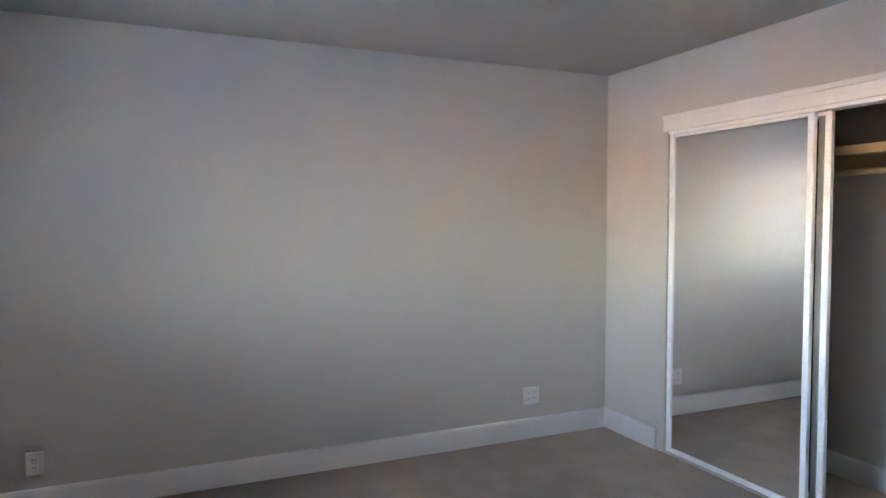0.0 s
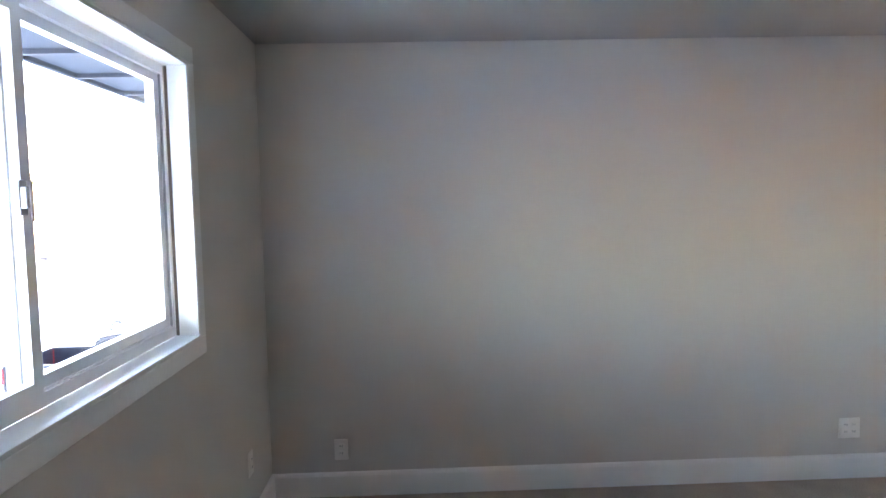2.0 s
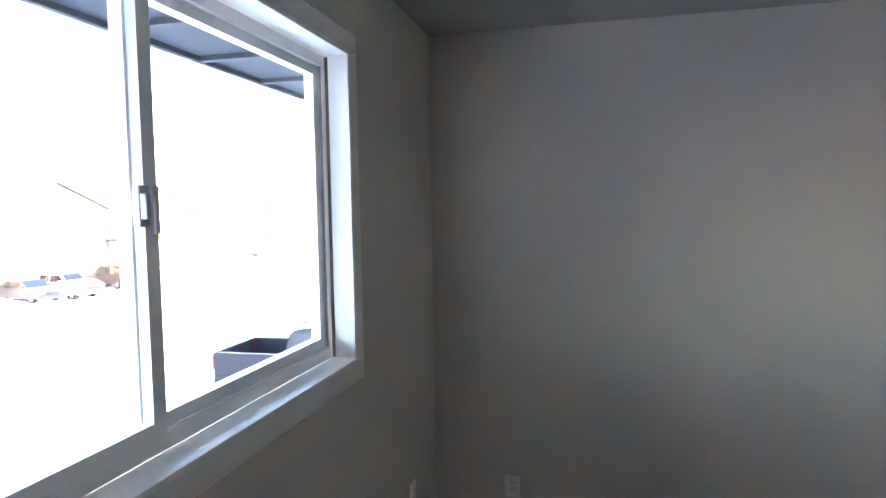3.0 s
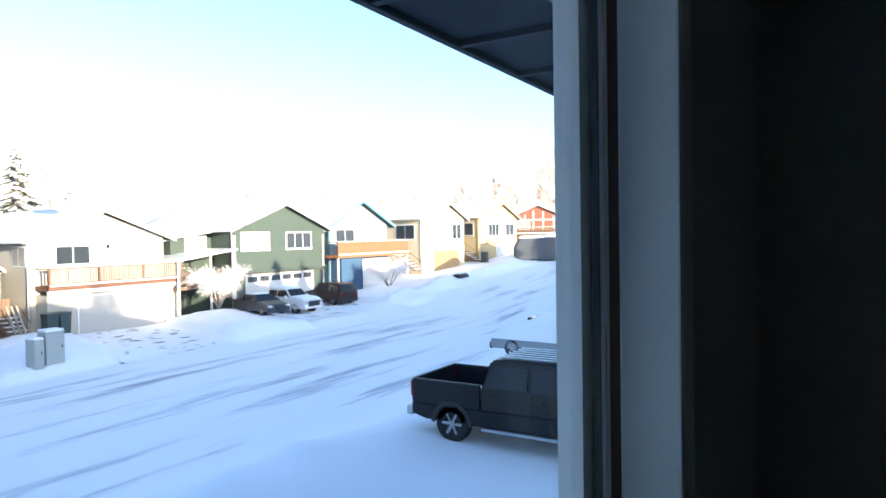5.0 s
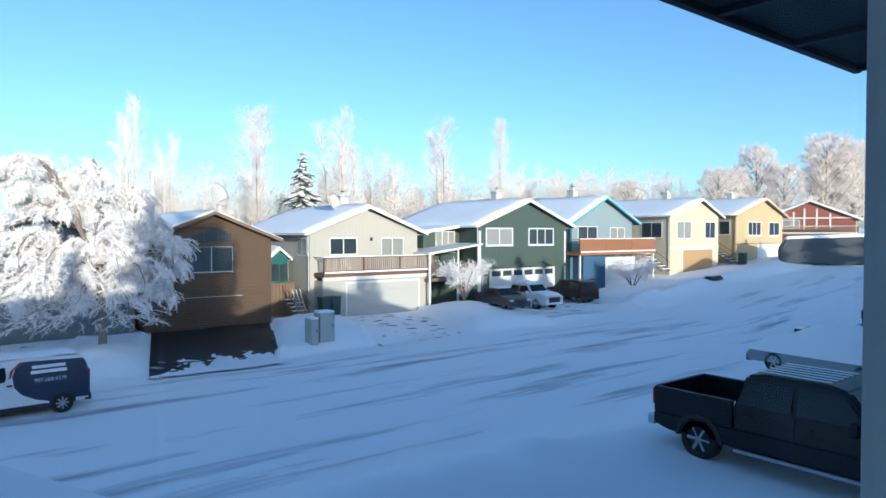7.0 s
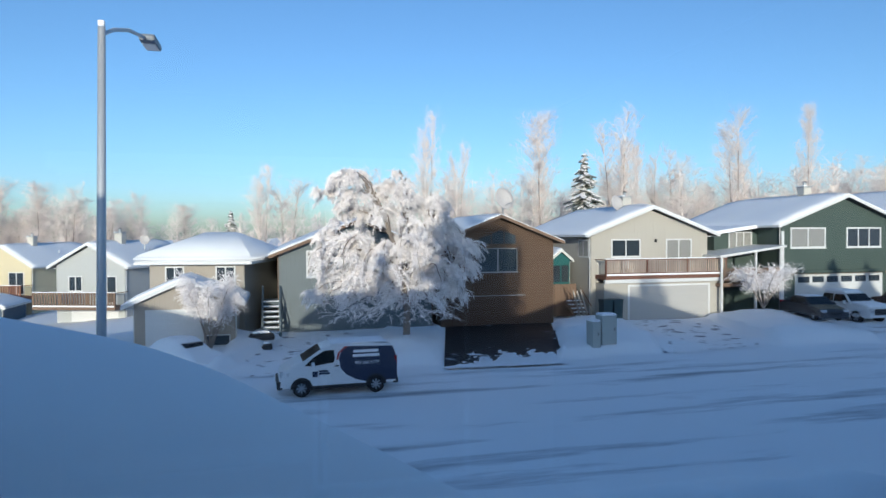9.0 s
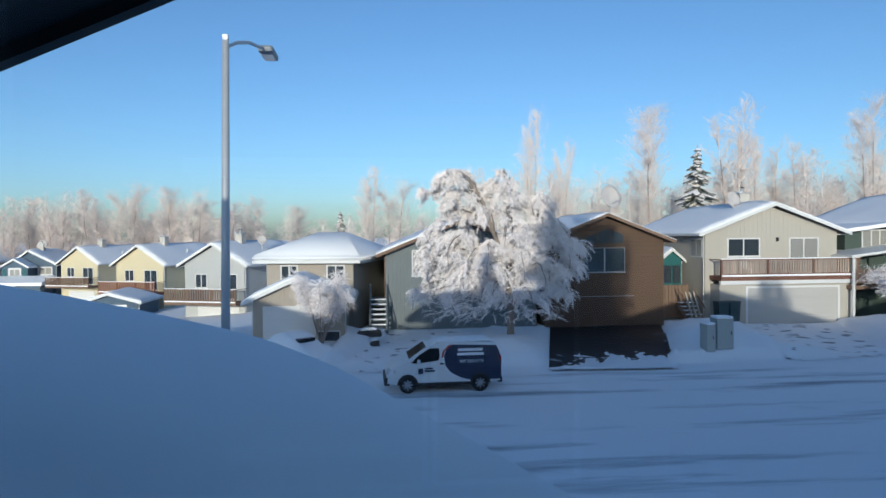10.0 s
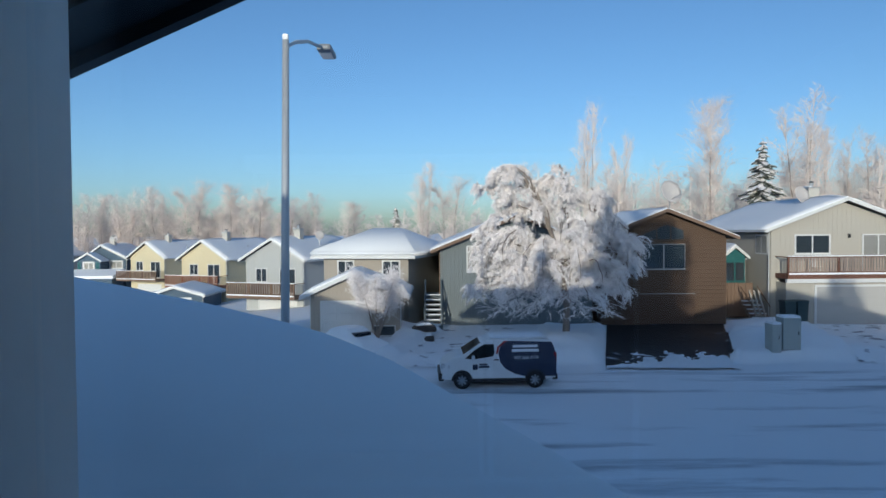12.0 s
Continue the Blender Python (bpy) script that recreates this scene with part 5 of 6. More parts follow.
        for step in range(6):
            q = p + dr * 0.16
            if q.z < 0.9:
                break
            frost.append((p, q, 0.011, 0.010))
            for _ in range(3):
                o2 = p.lerp(q, r.random())
                frost.append((o2, o2 + (dr + Vector((r.gauss(0, 0.7), r.gauss(0, 0.7), r.gauss(0, 0.6)))).normalized() * r.uniform(0.12, 0.3), 0.009, 0.006))
            p = q
            dr = (dr + Vector((r.gauss(0, 0.15), r.gauss(0, 0.15), -0.12))).normalized()
    for nm, ss, sides, m in (("trunk", wood, 7, M_BARK), ("crown", frost, 3, M_FROST)):
        o = new(nm, tubes_mesh(nm, ss, sides, [m], 0))
        o.parent = e
        if nm == "crown":
            tagged(o, "hanging twigs coated in frost")
    return e


weeping_birch()
split_tree("small_tree", "small frosted tree before the low garage", bushy_segs(4.0, 2.6, 31, 1300, 0.62), (-5.2, 35.3, ground_z(-5.2, 35.3)), 0.035, twig=M_FROST)
split_tree("bush", "frosted bare bush beside the green house", bushy_segs(3.2, 3.3, 33, 620, 0.6), (30.0, 37.6, ground_z(30.0, 37.6)), 0.035, twig=M_FROST)
split_tree("bush", "frosted round bush before the blue house", bushy_segs(2.7, 3.4, 35, 800, 0.7), (48.6, 36.0, ground_z(48.6, 36.0)), 0.035, twig=M_FROST)


def snow_scraps(x0, x1, y0, y1):
    """Thin torn scraps of snow left on the bare drive, thicker towards the road."""
    bm = bmesh.new()
    n, m = 70, 90
    slant = 0.39
    g = {}
    def height(u, v):
        x, y = x0 + (x1 - x0) * u, y0 + (y1 - y0) * v
        f = 0.62 * noise.noise((x * 1.3, y * 0.5, 3)) + 0.5 * noise.noise((x * 5, y * 2.2, 8)) + 0.75 - 1.35 * v - 3.0 * max(0.0, abs(u - 0.55) - 0.28)
        return min(0.05, 0.12 * f)
    for j in range(m + 1):
        for i in range(n + 1):
            u, v = i / n, j / m
            x, y = x0 + (x1 - x0) * u, y0 + (y1 - y0) * v
            x += slant * (y - y0)
            h = height(u, v)
            if h > -0.02:
                g[i, j] = bm.verts.new((x, y, ground_z(x, y) + 0.05 + h))
    for j in range(m):
        for i in range(n):
            q = [(i, j), (i + 1, j), (i + 1, j + 1), (i, j + 1)]
            if all(k in g for k in q):
                bm.faces.new([g[k] for k in q])
    o = structure("snow_scraps", bm, M_SNOW, "torn scraps of snow on the bare driveway", True)
    return o


snow_scraps(5.0, 11.0, 27.35, 33.2)


def woods():
    """The far woods, past counting."""
    r = random.Random(3)
    segs = []
    for k in range(420):
        if k < 200:
            x, y = r.uniform(-140, 150), r.uniform(82, 140)
            if x < -34:
                y = r.uniform(116, 150)
        else:
            x, y = r.uniform(6, 105), r.uniform(60, 84)
        z0 = ground_z(x, y) - 0.4
        h = r.uniform(6.5, 10.5) * (1.0 if x < 8 else 1.3)
        b = Vector((x, y, z0))
        segs.append((b, b + Vector((0, 0, h)), 0.06, 0.03))
        for i in range(46):
            u = r.uniform(0.2, 1)
            o = b + Vector((0, 0, h * u))
            az = r.uniform(0, 6.28)
            ln = h * 0.24 * (1.15 - u) + 0.35
            e = o + Vector((math.cos(az) * ln, math.sin(az) * ln, ln * r.uniform(0.4, 1.1)))
            segs.append((o, e, 0.024, 0.014))
            for _ in range(4):
                o2 = o.lerp(e, r.uniform(0.3, 1))
                segs.append((o2, o2 + Vector((r.gauss(0, 1), r.gauss(0, 1), r.gauss(0.2, 0.7))).normalized() * r.uniform(0.5, 1.0), 0.019, 0.011))
    o = new("far_woods", tubes_mesh("far_woods", segs, 3, [M_FROSTTWIG], 0))
    return tagged(o, "distant belt of frosted bare woods", "woods", kind="stuff")


woods()
# unseen trees added behind the near houses to throw shade across the street
for x, y, z, w in ((-3.2, -13.4, 12.4, 7.0), (-1.7, -15.6, 13.4, 7.0), (-0.4, -13.0, 11.2, 6.0), (-6.6, -13.0, 8.2, 5.0), (-10.5, -13.5, 7.4, 5.0), (-15.0, -14.0, 7.0, 4.6), (23.5, -14.0, 8.2, 6.4), (26.6, -13.6, 8.7, 7.0), (29.6, -14.2, 8.4, 6.6), (32.4, -14.0, 8.0, 6.0), (59.5, -15.0, 9.6, 8.0), (63.0, -15.0, 10.0, 8.0), (66.5, -15.0, 9.6, 8.0)):
    spruce("spruce_tree", "unseen tall dark spruce added behind the near houses for its shade", x, y, z, w)
# unseen copies of the frosted tree, added to mottle the facades opposite
for tx, turn in ((-2.4, 0.4), (-1.0, 1.9), (-0.3, 3.1)):
    copy_thing(dense, Matrix.Translation((tx, -14.5, ground_z(tx, -14.5))) @ Matrix.Rotation(turn, 4, "Z") @ Matrix.Diagonal((0.66, 0.66, 1.18, 1)))
copy_thing(dense, Matrix.Translation((11.0, -14.5, ground_z(11, -14.5))) @ Matrix.Diagonal((0.5, 0.5, 0.85, 1)))

# ---- vehicles ----
M_TYRE = material("tyre_rubber", (0.018, 0.018, 0.02), 0.85, 0, 0.3, 8, 60, 0.3, 0.004)
M_RIM = material("alloy_rim", (0.45, 0.46, 0.48), 0.3, 0.9, 0.08, 8, 60, 0.05)
M_CARGLASS = material("car_glass", (0.010, 0.013, 0.016), 0.08, 0, 0.2, 2, 10, 0, spec=0.35)
M_LAMPRED = material("tail_lamp_plastic", (0.30, 0.02, 0.02), 0.2, 0, 0.1, 8, 40, 0)
M_LAMPCLEAR = material("head_lamp_plastic", (0.55, 0.57, 0.60), 0.15, 0, 0.1, 8, 40, 0, spec=0.8)
P_TRUCK = material("dark_truck_paint", (0.007, 0.009, 0.014), 0.38, 0.0, 0.2, 2, 30, 0.05, spec=0.25)
P_WHITE = material("white_car_paint", (0.70, 0.71, 0.72), 0.3, 0, 0.06, 2, 30, 0.03)
P_GREY = material("dark_grey_car_paint", (0.06, 0.065, 0.075), 0.3, 0.3, 0.12, 2, 30, 0.03)
P_SILVER = material("silver_car_paint", (0.28, 0.30, 0.33), 0.4, 0.2, 0.1, 2, 30, 0.03)
P_SUV = material("dark_maroon_paint", (0.035, 0.018, 0.016), 0.3, 0.2, 0.15, 2, 30, 0.03)
P_NAVY = material("navy_wrap", (0.02, 0.03, 0.065), 0.35, 0, 0.1, 2, 30, 0.02)
P_REDSTRIPE = material("red_stripe", (0.40, 0.05, 0.05), 0.4, 0, 0.1, 2, 30, 0)
M_LETTER = material("white_lettering", (0.75, 0.76, 0.78), 0.5, 0, 0.02, 2, 30, 0)
M_GREENSTRAP = material("green_strap", (0.05, 0.42, 0.16), 0.6, 0, 0.1, 8, 30, 0)


def wheel(parent, x, y, r, w, spokes=6, side=-1):
    """Tyre, rim and spokes; side: the way the face looks along y."""
    t = bmesh.new()
    prof = [(r * 0.62, -w / 2), (r * 0.93, -w / 2), (r, -w * 0.3), (r, w * 0.3), (r * 0.93, w / 2), (r * 0.62, w / 2)]
    n = 20
    rings = [[t.verts.new((x + a * math.cos(2 * math.pi * i / n), y + b, r + a * math.sin(2 * math.pi * i / n))) for a, b in prof] for i in range(n)]
    for i in range(n):
        for j in range(len(prof)):
            k = (j + 1) % len(prof)
            t.faces.new((rings[i][j], rings[(i + 1) % n][j], rings[(i + 1) % n][k], rings[i][k]))
    bmesh.ops.recalc_face_normals(t, faces=list(t.faces))
    wh = part("wheel", t, M_TYRE, parent, "", True)
    fy = y + side * w * 0.36
    part("hub", rod((x, fy - side * 0.05, r), (x, fy, r), r * 0.60, r * 0.58, 16), M_BLACK, wh)
    for s in range(spokes):
        a = 2 * math.pi * s / spokes
        part("spoke", rod((x, fy + side * 0.012, r), (x + math.cos(a) * r * 0.6, fy + side * 0.012, r + math.sin(a) * r * 0.6), r * 0.085, r * 0.10, 5), M_RIM, wh)
    return wh


def shell(points, half, belt, tuck, bevel=0.04, top_half=None):
    """A vehicle body: a side outline pushed across, drawn in above the belt line."""
    bm = prism(points, "y", -half, half)
    top = max(p[1] for p in points)
    for v in bm.verts:
        if v.co.z > belt:
            v.co.y *= 1 - tuck * (v.co.z - belt) / max(0.01, top - belt)
    bmesh.ops.bevel(bm, geom=list(bm.edges), offset=bevel, segments=2, affect="EDGES", clamp_overlap=True)
    return bm


def side_glass(parent, pts, half, belt, top, tuck):
    for s in (-1, 1):
        bm = bmesh.new()
        inner, outer = [], []
        for x, z in pts:
            yy = half * (1 - tuck * max(0, z - belt) / (top - belt))
            outer.append(bm.verts.new((x, s * (yy + 0.008), z)))
            inner.append(bm.verts.new((x, s * (yy - 0.03), z)))
        bm.faces.new(outer)
        bm.faces.new(inner[::-1])
        for i in range(len(pts)):
            j = (i + 1) % len(pts)
            bm.faces.new((outer[i], inner[i], inner[j], outer[j]))
        bmesh.ops.recalc_face_normals(bm, faces=list(bm.faces))
        part("side_window", bm, M_CARGLASS, parent)


def slanted(parent, name, x0, z0, x1, z1, h0, h1, mat, out=0.012):
    """A screen across the vehicle from (x0, z0) up to (x1, z1)."""
    n = Vector((z1 - z0, 0, x0 - x1)).normalized() * out
    if n.z < 0:
        n = -n
    bm = bmesh.new()
    vs = [Vector((x0, -h0, z0)), Vector((x0, h0, z0)), Vector((x1, h1, z1)), Vector((x1, -h1, z1))]
    a = [bm.verts.new(v + n) for v in vs]
    b = [bm.verts.new(v - n) for v in vs]
    bm.faces.new(a)
    bm.faces.new(b[::-1])
    for i in range(4):
        j = (i + 1) % 4
        bm.faces.new((a[i], b[i], b[j], a[j]))
    bmesh.ops.recalc_face_normals(bm, faces=list(bm.faces))
    return part(name, bm, mat, parent)


def lettering(parent, text, x, y, z, size, mat, name="lettering"):
    """Words on the near flank, readable from the house."""
    cu = bpy.data.curves.new("lettering", "FONT")
    cu.body, cu.size, cu.extrude = text, size, 0.002
    cu.align_x = "CENTER"
    tmp = bpy.data.objects.new("lettering", cu)
    me = bpy.data.meshes.new_from_object(tmp)
    bpy.data.objects.remove(tmp)
    me.materials.clear()
    me.materials.append(mat)
    o = new(name, me)
    o.parent = parent
    o.matrix_basis = pose(x, y, z, 90, 0, 0)
    return o


# the work van, nose towards -x: its own forward is -x, so no turn is needed for the lettering
v = thing("work_van", "small white work van with a dark blue wrapped rear", "van", (0.35, 25.35, ground_z(0.3, 25.3) + 0.0), 2)
VH, VT = 0.85, 0.16
VP = [(2.2, 0.34), (2.2, 1.0), (2.14, 1.55), (2.0, 1.80), (1.0, 1.87), (-0.2, 1.85), (-0.62, 1.74), (-1.36, 1.26), (-1.72, 1.14), (-2.02, 0.98), (-2.16, 0.76), (-2.2, 0.34)]
part("body", shell(VP, VH, 1.0, VT, 0.05), P_WHITE, v)


def flank(parent, name, pts, mat, out=0.006):
    bm = bmesh.new()
    ring = []
    for dy in (0.0, 0.012):
        ring.append([bm.verts.new((x, -(VH * (1 - VT * max(0, z - 1.0) / 0.87) + out - 0.006 + dy), z)) for x, z in pts])
    bm.faces.new(ring[0][::-1])
    bm.faces.new(ring[1])
    for i in range(len(pts)):
        j = (i + 1) % len(pts)
        bm.faces.new((ring[0][i], ring[0][j], ring[1][j], ring[1][i]))
    bmesh.ops.recalc_face_normals(bm, faces=list(bm.faces))
    return part(name, bm, mat, parent)


flank(v, "wrap", [(2.19, 0.45), (2.19, 1.0), (2.13, 1.5), (2.02, 1.72), (0.35, 1.78), (0.1, 1.62), (0.0, 1.35), (0.05, 1.0), (0.25, 0.75), (0.62, 0.55), (1.0, 0.45)], P_NAVY)
flank(v, "red_stripe", [(0.35, 1.78), (0.22, 1.78), (-0.04, 1.55), (-0.10, 1.3), (-0.03, 1.3), (0.04, 1.55)], P_REDSTRIPE)
flank(v, "white_arc", [(0.0, 1.35), (-0.06, 1.3), (0.0, 0.95), (0.22, 0.68), (0.62, 0.47), (1.0, 0.37), (1.0, 0.43), (0.64, 0.53), (0.27, 0.73), (0.05, 1.0)], M_LETTER)
flank(v, "door_window", [(-1.26, 1.14), (-0.95, 1.12), (-0.20, 1.22), (-0.16, 1.36), (-0.18, 1.66), (-0.55, 1.66), (-0.95, 1.42)], M_CARGLASS, 0.012)
for cx, cz, w, hh in ((1.02, 1.58, 0.95, 0.10), (1.02, 1.42, 1.02, 0.10)):
    flank(v, "sign_bar", [(cx - w / 2, cz - hh / 2), (cx + w / 2, cz - hh / 2), (cx + w / 2, cz + hh / 2), (cx - w / 2, cz + hh / 2)], M_LETTER, 0.014)
lettering(v, "907.268.4779", 1.05, -0.845, 1.10, 0.17, M_LETTER)
flank(v, "door_emblem", [(-0.98, 0.72), (-0.80, 0.72), (-0.80, 0.92), (-0.98, 0.92)], P_NAVY, 0.012)
flank(v, "door_bar", [(-0.74, 0.80), (-0.35, 0.80), (-0.35, 0.86), (-0.74, 0.86)], P_NAVY, 0.012)
flank(v, "door_bar", [(-0.74, 0.90), (-0.42, 0.90), (-0.42, 0.95), (-0.74, 0.95)], P_NAVY, 0.012)
flank(v, "door_handle", [(-0.16, 1.06), (0.0, 1.06), (0.0, 1.11), (-0.16, 1.11)], M_BLACK, 0.02)
slanted(v, "windscreen", -1.32, 1.29, -0.66, 1.71, 0.72, 0.66, M_CARGLASS)
for wx in (-1.38, 1.38):
    part("wheel_arch", prism([(wx + 0.40 * math.cos(t), 0.315 + 0.40 * math.sin(t)) for t in np.linspace(0, math.pi, 10)], "y", -0.868, -0.80), M_BLACK, v)
part("bumper", cube(-2.26, -0.82, 0.30, -2.05, 0.82, 0.62, 0.05, 2), M_BLACK, v)
part("rear_bumper", cube(2.05, -0.82, 0.30, 2.25, 0.82, 0.52, 0.04, 2), M_BLACK, v)
part("headlight", cube(-2.15, -0.84, 0.74, -1.80, -0.62, 0.94, 0.04, 2), M_LAMPCLEAR, v)
part("tail_light", cube(2.10, -0.83, 0.95, 2.21, -0.68, 1.35, 0.02, 2), M_LAMPRED, v)
part("door_mirror", cube(-1.02, -0.97, 1.12, -0.90, -0.84, 1.27, 0.03, 2), P_WHITE, v)
part("sill", cube(-1.1, -0.86, 0.26, 1.1, 0.86, 0.38, 0.02), M_BLACK, v)
part("roof_snow", cube(-0.3, -0.62, 1.865, 1.85, 0.62, 1.91, 0.02, 1), M_ROOFSNOW, v)
for wx in (-1.38, 1.38):
    for s in (-1, 1):
        wheel(v, wx, s * 0.79, 0.325, 0.20, 8, s)


def pickup(name, label, at, rz, paint, snowy=False):
    """A crew-cab pickup, forward along +x."""
    e = thing(name, label, "pickup truck", at, rz)
    hw = 1.0
    part("body", shell([(-2.95, 0.55), (-2.95, 0.82), (2.75, 0.86), (2.92, 0.80), (2.95, 0.45), (2.6, 0.42), (-2.6, 0.45)], hw, 2, 0, 0.04), paint, e)
    part("bonnet", shell([(1.25, 0.80), (1.25, 1.28), (2.6, 1.18), (2.88, 1.08), (2.93, 0.80)], hw, 2, 0, 0.06), paint, e)
    part("cab", shell([(-1.15, 0.80), (-1.15, 1.30), (-0.98, 1.88), (-0.6, 1.95), (0.55, 1.95), (0.85, 1.88), (1.45, 1.28), (1.45, 0.80)], hw, 1.25, 0.2, 0.05), paint, e)
    for s in (-1, 1):
        part("bed_side", cube(-2.93, s * hw, 0.80, -1.17, s * (hw - 0.10), 1.36, 0.03, 2), paint, e)
        part("wheel_arch", prism([(-1.88 + 0.52 * math.cos(t), 0.42 + 0.52 * math.sin(t)) for t in np.linspace(0, math.pi, 10)] + [(-1.88 + 0.44 * math.cos(t), 0.42 + 0.44 * math.sin(t)) for t in np.linspace(math.pi, 0, 10)], "y", s * (hw + 0.015), s * (hw - 0.06)), M_BLACK, e)
        part("tail_light", cube(-2.965, s * hw, 0.95, -2.86, s * (hw - 0.13), 1.30, 0.02, 2), M_LAMPRED, e)
        part("door_mirror", cube(1.0, s * (hw + 0.02), 1.20, 1.14, s * (hw + 0.26), 1.44, 0.04, 2), paint, e)
        for hx in (-0.95, 0.15):
            part("door_handle", cube(hx, s * (hw - 0.01), 1.10, hx + 0.18, s * (hw + 0.03), 1.15, 0.01), M_BLACK, e)
        part("running_board", cube(-1.1, s * (hw - 0.02), 0.38, 1.35, s * (hw + 0.10), 0.45, 0.02), M_RIM, e)
        part("door_gap", cube(-0.02, s * (hw - 0.02), 0.55, 0.0, s * (hw + 0.003), 1.26), M_BLACK, e)
    part("bed_floor", cube(-2.9, -0.9, 0.80, -1.17, 0.9, 0.90), M_BLACK, e, "black bed liner")
    part("tailgate", cube(-2.955, -0.87, 0.82, -2.86, 0.87, 1.36, 0.03, 2), paint, e)
    part("rear_bumper", cube(-3.12, -0.95, 0.48, -2.95, 0.95, 0.70, 0.03, 2), M_RIM, e)
    part("hitch", rod((-3.22, 0, 0.5), (-3.0, 0, 0.5), 0.05), M_BLACK, e)
    side_glass(e, [(-0.98, 1.32), (-0.06, 1.32), (-0.06, 1.80), (-0.85, 1.80)], hw, 1.25, 1.95, 0.2)
    side_glass(e, [(0.04, 1.32), (1.22, 1.32), (0.78, 1.80), (0.04, 1.80)], hw, 1.25, 1.95, 0.2)
    slanted(e, "rear_window", -1.14, 1.38, -1.01, 1.82, 0.78, 0.70, M_CARGLASS)
    slanted(e, "windscreen", 1.38, 1.34, 0.90, 1.84, 0.86, 0.76, M_CARGLASS)
    part("grille", cube(2.90, -0.62, 0.62, 2.965, 0.62, 1.02, 0.03), M_BLACK, e)
    for s in (-1, 1):
        part("headlight", cube(2.80, s * 0.95, 0.86, 2.955, s * 0.64, 1.04, 0.03), M_LAMPCLEAR, e)
    for i in range(6):
        yy = -0.6 + i * 0.24
        part("roof_rib", cube(-0.85, yy - 0.025, 1.945, 0.5, yy + 0.025, 1.972, 0.01), M_ROOFSNOW, e)
    if snowy:
        part("snow", shell([(-1.0, 1.90), (-0.9, 2.08), (0.5, 2.08), (0.8, 1.90)], 0.78, 3, 0, 0.06), M_ROOFSNOW, e, "cap of snow on the roof")
        part("bonnet_snow", shell([(1.3, 1.26), (1.35, 1.40), (2.5, 1.28), (2.8, 1.12)], 0.9, 3, 0, 0.05), M_ROOFSNOW, e)
    for wx in (-1.88, 1.85):
        for s in (-1, 1):
            wheel(e, wx, s * 0.86, 0.42, 0.28, 6, s)
    return e


TZ = ground_z(11.4, 5.9)
tk = pickup("pickup_truck", "dark grey crew-cab pickup with an open bed, parked nose-in", (11.75, 5.35, TZ), -90, P_TRUCK)
st = thing("coiled_strap", "bright green coiled strap in the truck bed", "strap", (11.85, 6.95, TZ + 0.90))
bm = bmesh.new()
for i in range(16):
    a, b = 2 * math.pi * i / 16, 2 * math.pi * (i + 1) / 16
    tube(bm, (0.2 * math.cos(a), 0.2 * math.sin(a), 0.05), (0.2 * math.cos(b), 0.2 * math.sin(b), 0.05), 0.05, 0.05, 6)
part("coil", bm, M_GREENSTRAP, st)
tb = thing("cargo_box", "pale plastic box in the truck bed", "box", (11.55, 6.65, TZ + 0.90))
part("tub", cube(-0.3, -0.2, 0, 0.3, 0.2, 0.28, 0.03, 2), M_WHITE, tb)
pickup("pickup_truck", "white pickup dusted with snow before the green house", (36.2, 37.1, ground_z(36.2, 37)), -90, P_WHITE, True)
pickup("pickup_truck", "dark blue pickup with snow on its roof, farther along", (31.5, 8.2, ground_z(31.5, 8.2)), -90, P_NAVY, True)


def car(name, label, at, rz, paint, pts, half, belt, tuck, glass, wb, r, screens, snow=None):
    e = thing(name, label, "car", at, rz)
    top = max(p[1] for p in pts)
    part("body", shell(pts, half, belt, tuck, 0.05), paint, e)
    for g in glass:
        side_glass(e, g, half, belt, top, tuck)
    for nm, a in zip(("windscreen", "rear_window"), screens):
        slanted(e, nm, *a, half * 0.86, half * 0.78, M_CARGLASS)
    f, b = max(p[0] for p in pts), min(p[0] for p in pts)
    for s in (-1, 1):
        part("headlight", cube(f - 0.25, s * half * 0.97, 0.62, f + 0.005, s * half * 0.62, 0.78, 0.03, 1), M_LAMPCLEAR, e)
        part("tail_light", cube(b - 0.005, s * half * 0.97, 0.78, b + 0.2, s * half * 0.66, 1.0, 0.03, 1), M_LAMPRED, e)
        part("door_mirror", cube(0.55, s * half, 0.98, 0.72, s * (half + 0.17), 1.12, 0.03, 1), paint, e)
        for hx in (-0.75, 0.25):
            part("door_handle", cube(hx, s * (half - 0.01), 0.86, hx + 0.16, s * (half + 0.025), 0.90), M_BLACK, e)
    part("front_bumper", cube(f - 0.12, -half * 0.95, 0.25, f + 0.04, half * 0.95, 0.55, 0.04, 2), paint, e)
    part("rear_bumper", cube(b - 0.04, -half * 0.95, 0.28, b + 0.12, half * 0.95, 0.58, 0.04, 2), M_BLACK, e)
    part("grille", cube(f - 0.02, -0.4, 0.42, f + 0.05, 0.4, 0.62, 0.02), M_BLACK, e)
    if snow:
        part("snow", shell(snow, half * 0.72, 9, 0, 0.06), M_ROOFSNOW, e, "thin snow on the roof")
    for wx in (-wb / 2, wb / 2):
        for s in (-1, 1):
            wheel(e, wx, s * (half - 0.11), r, 0.2, 6, s)
    return e


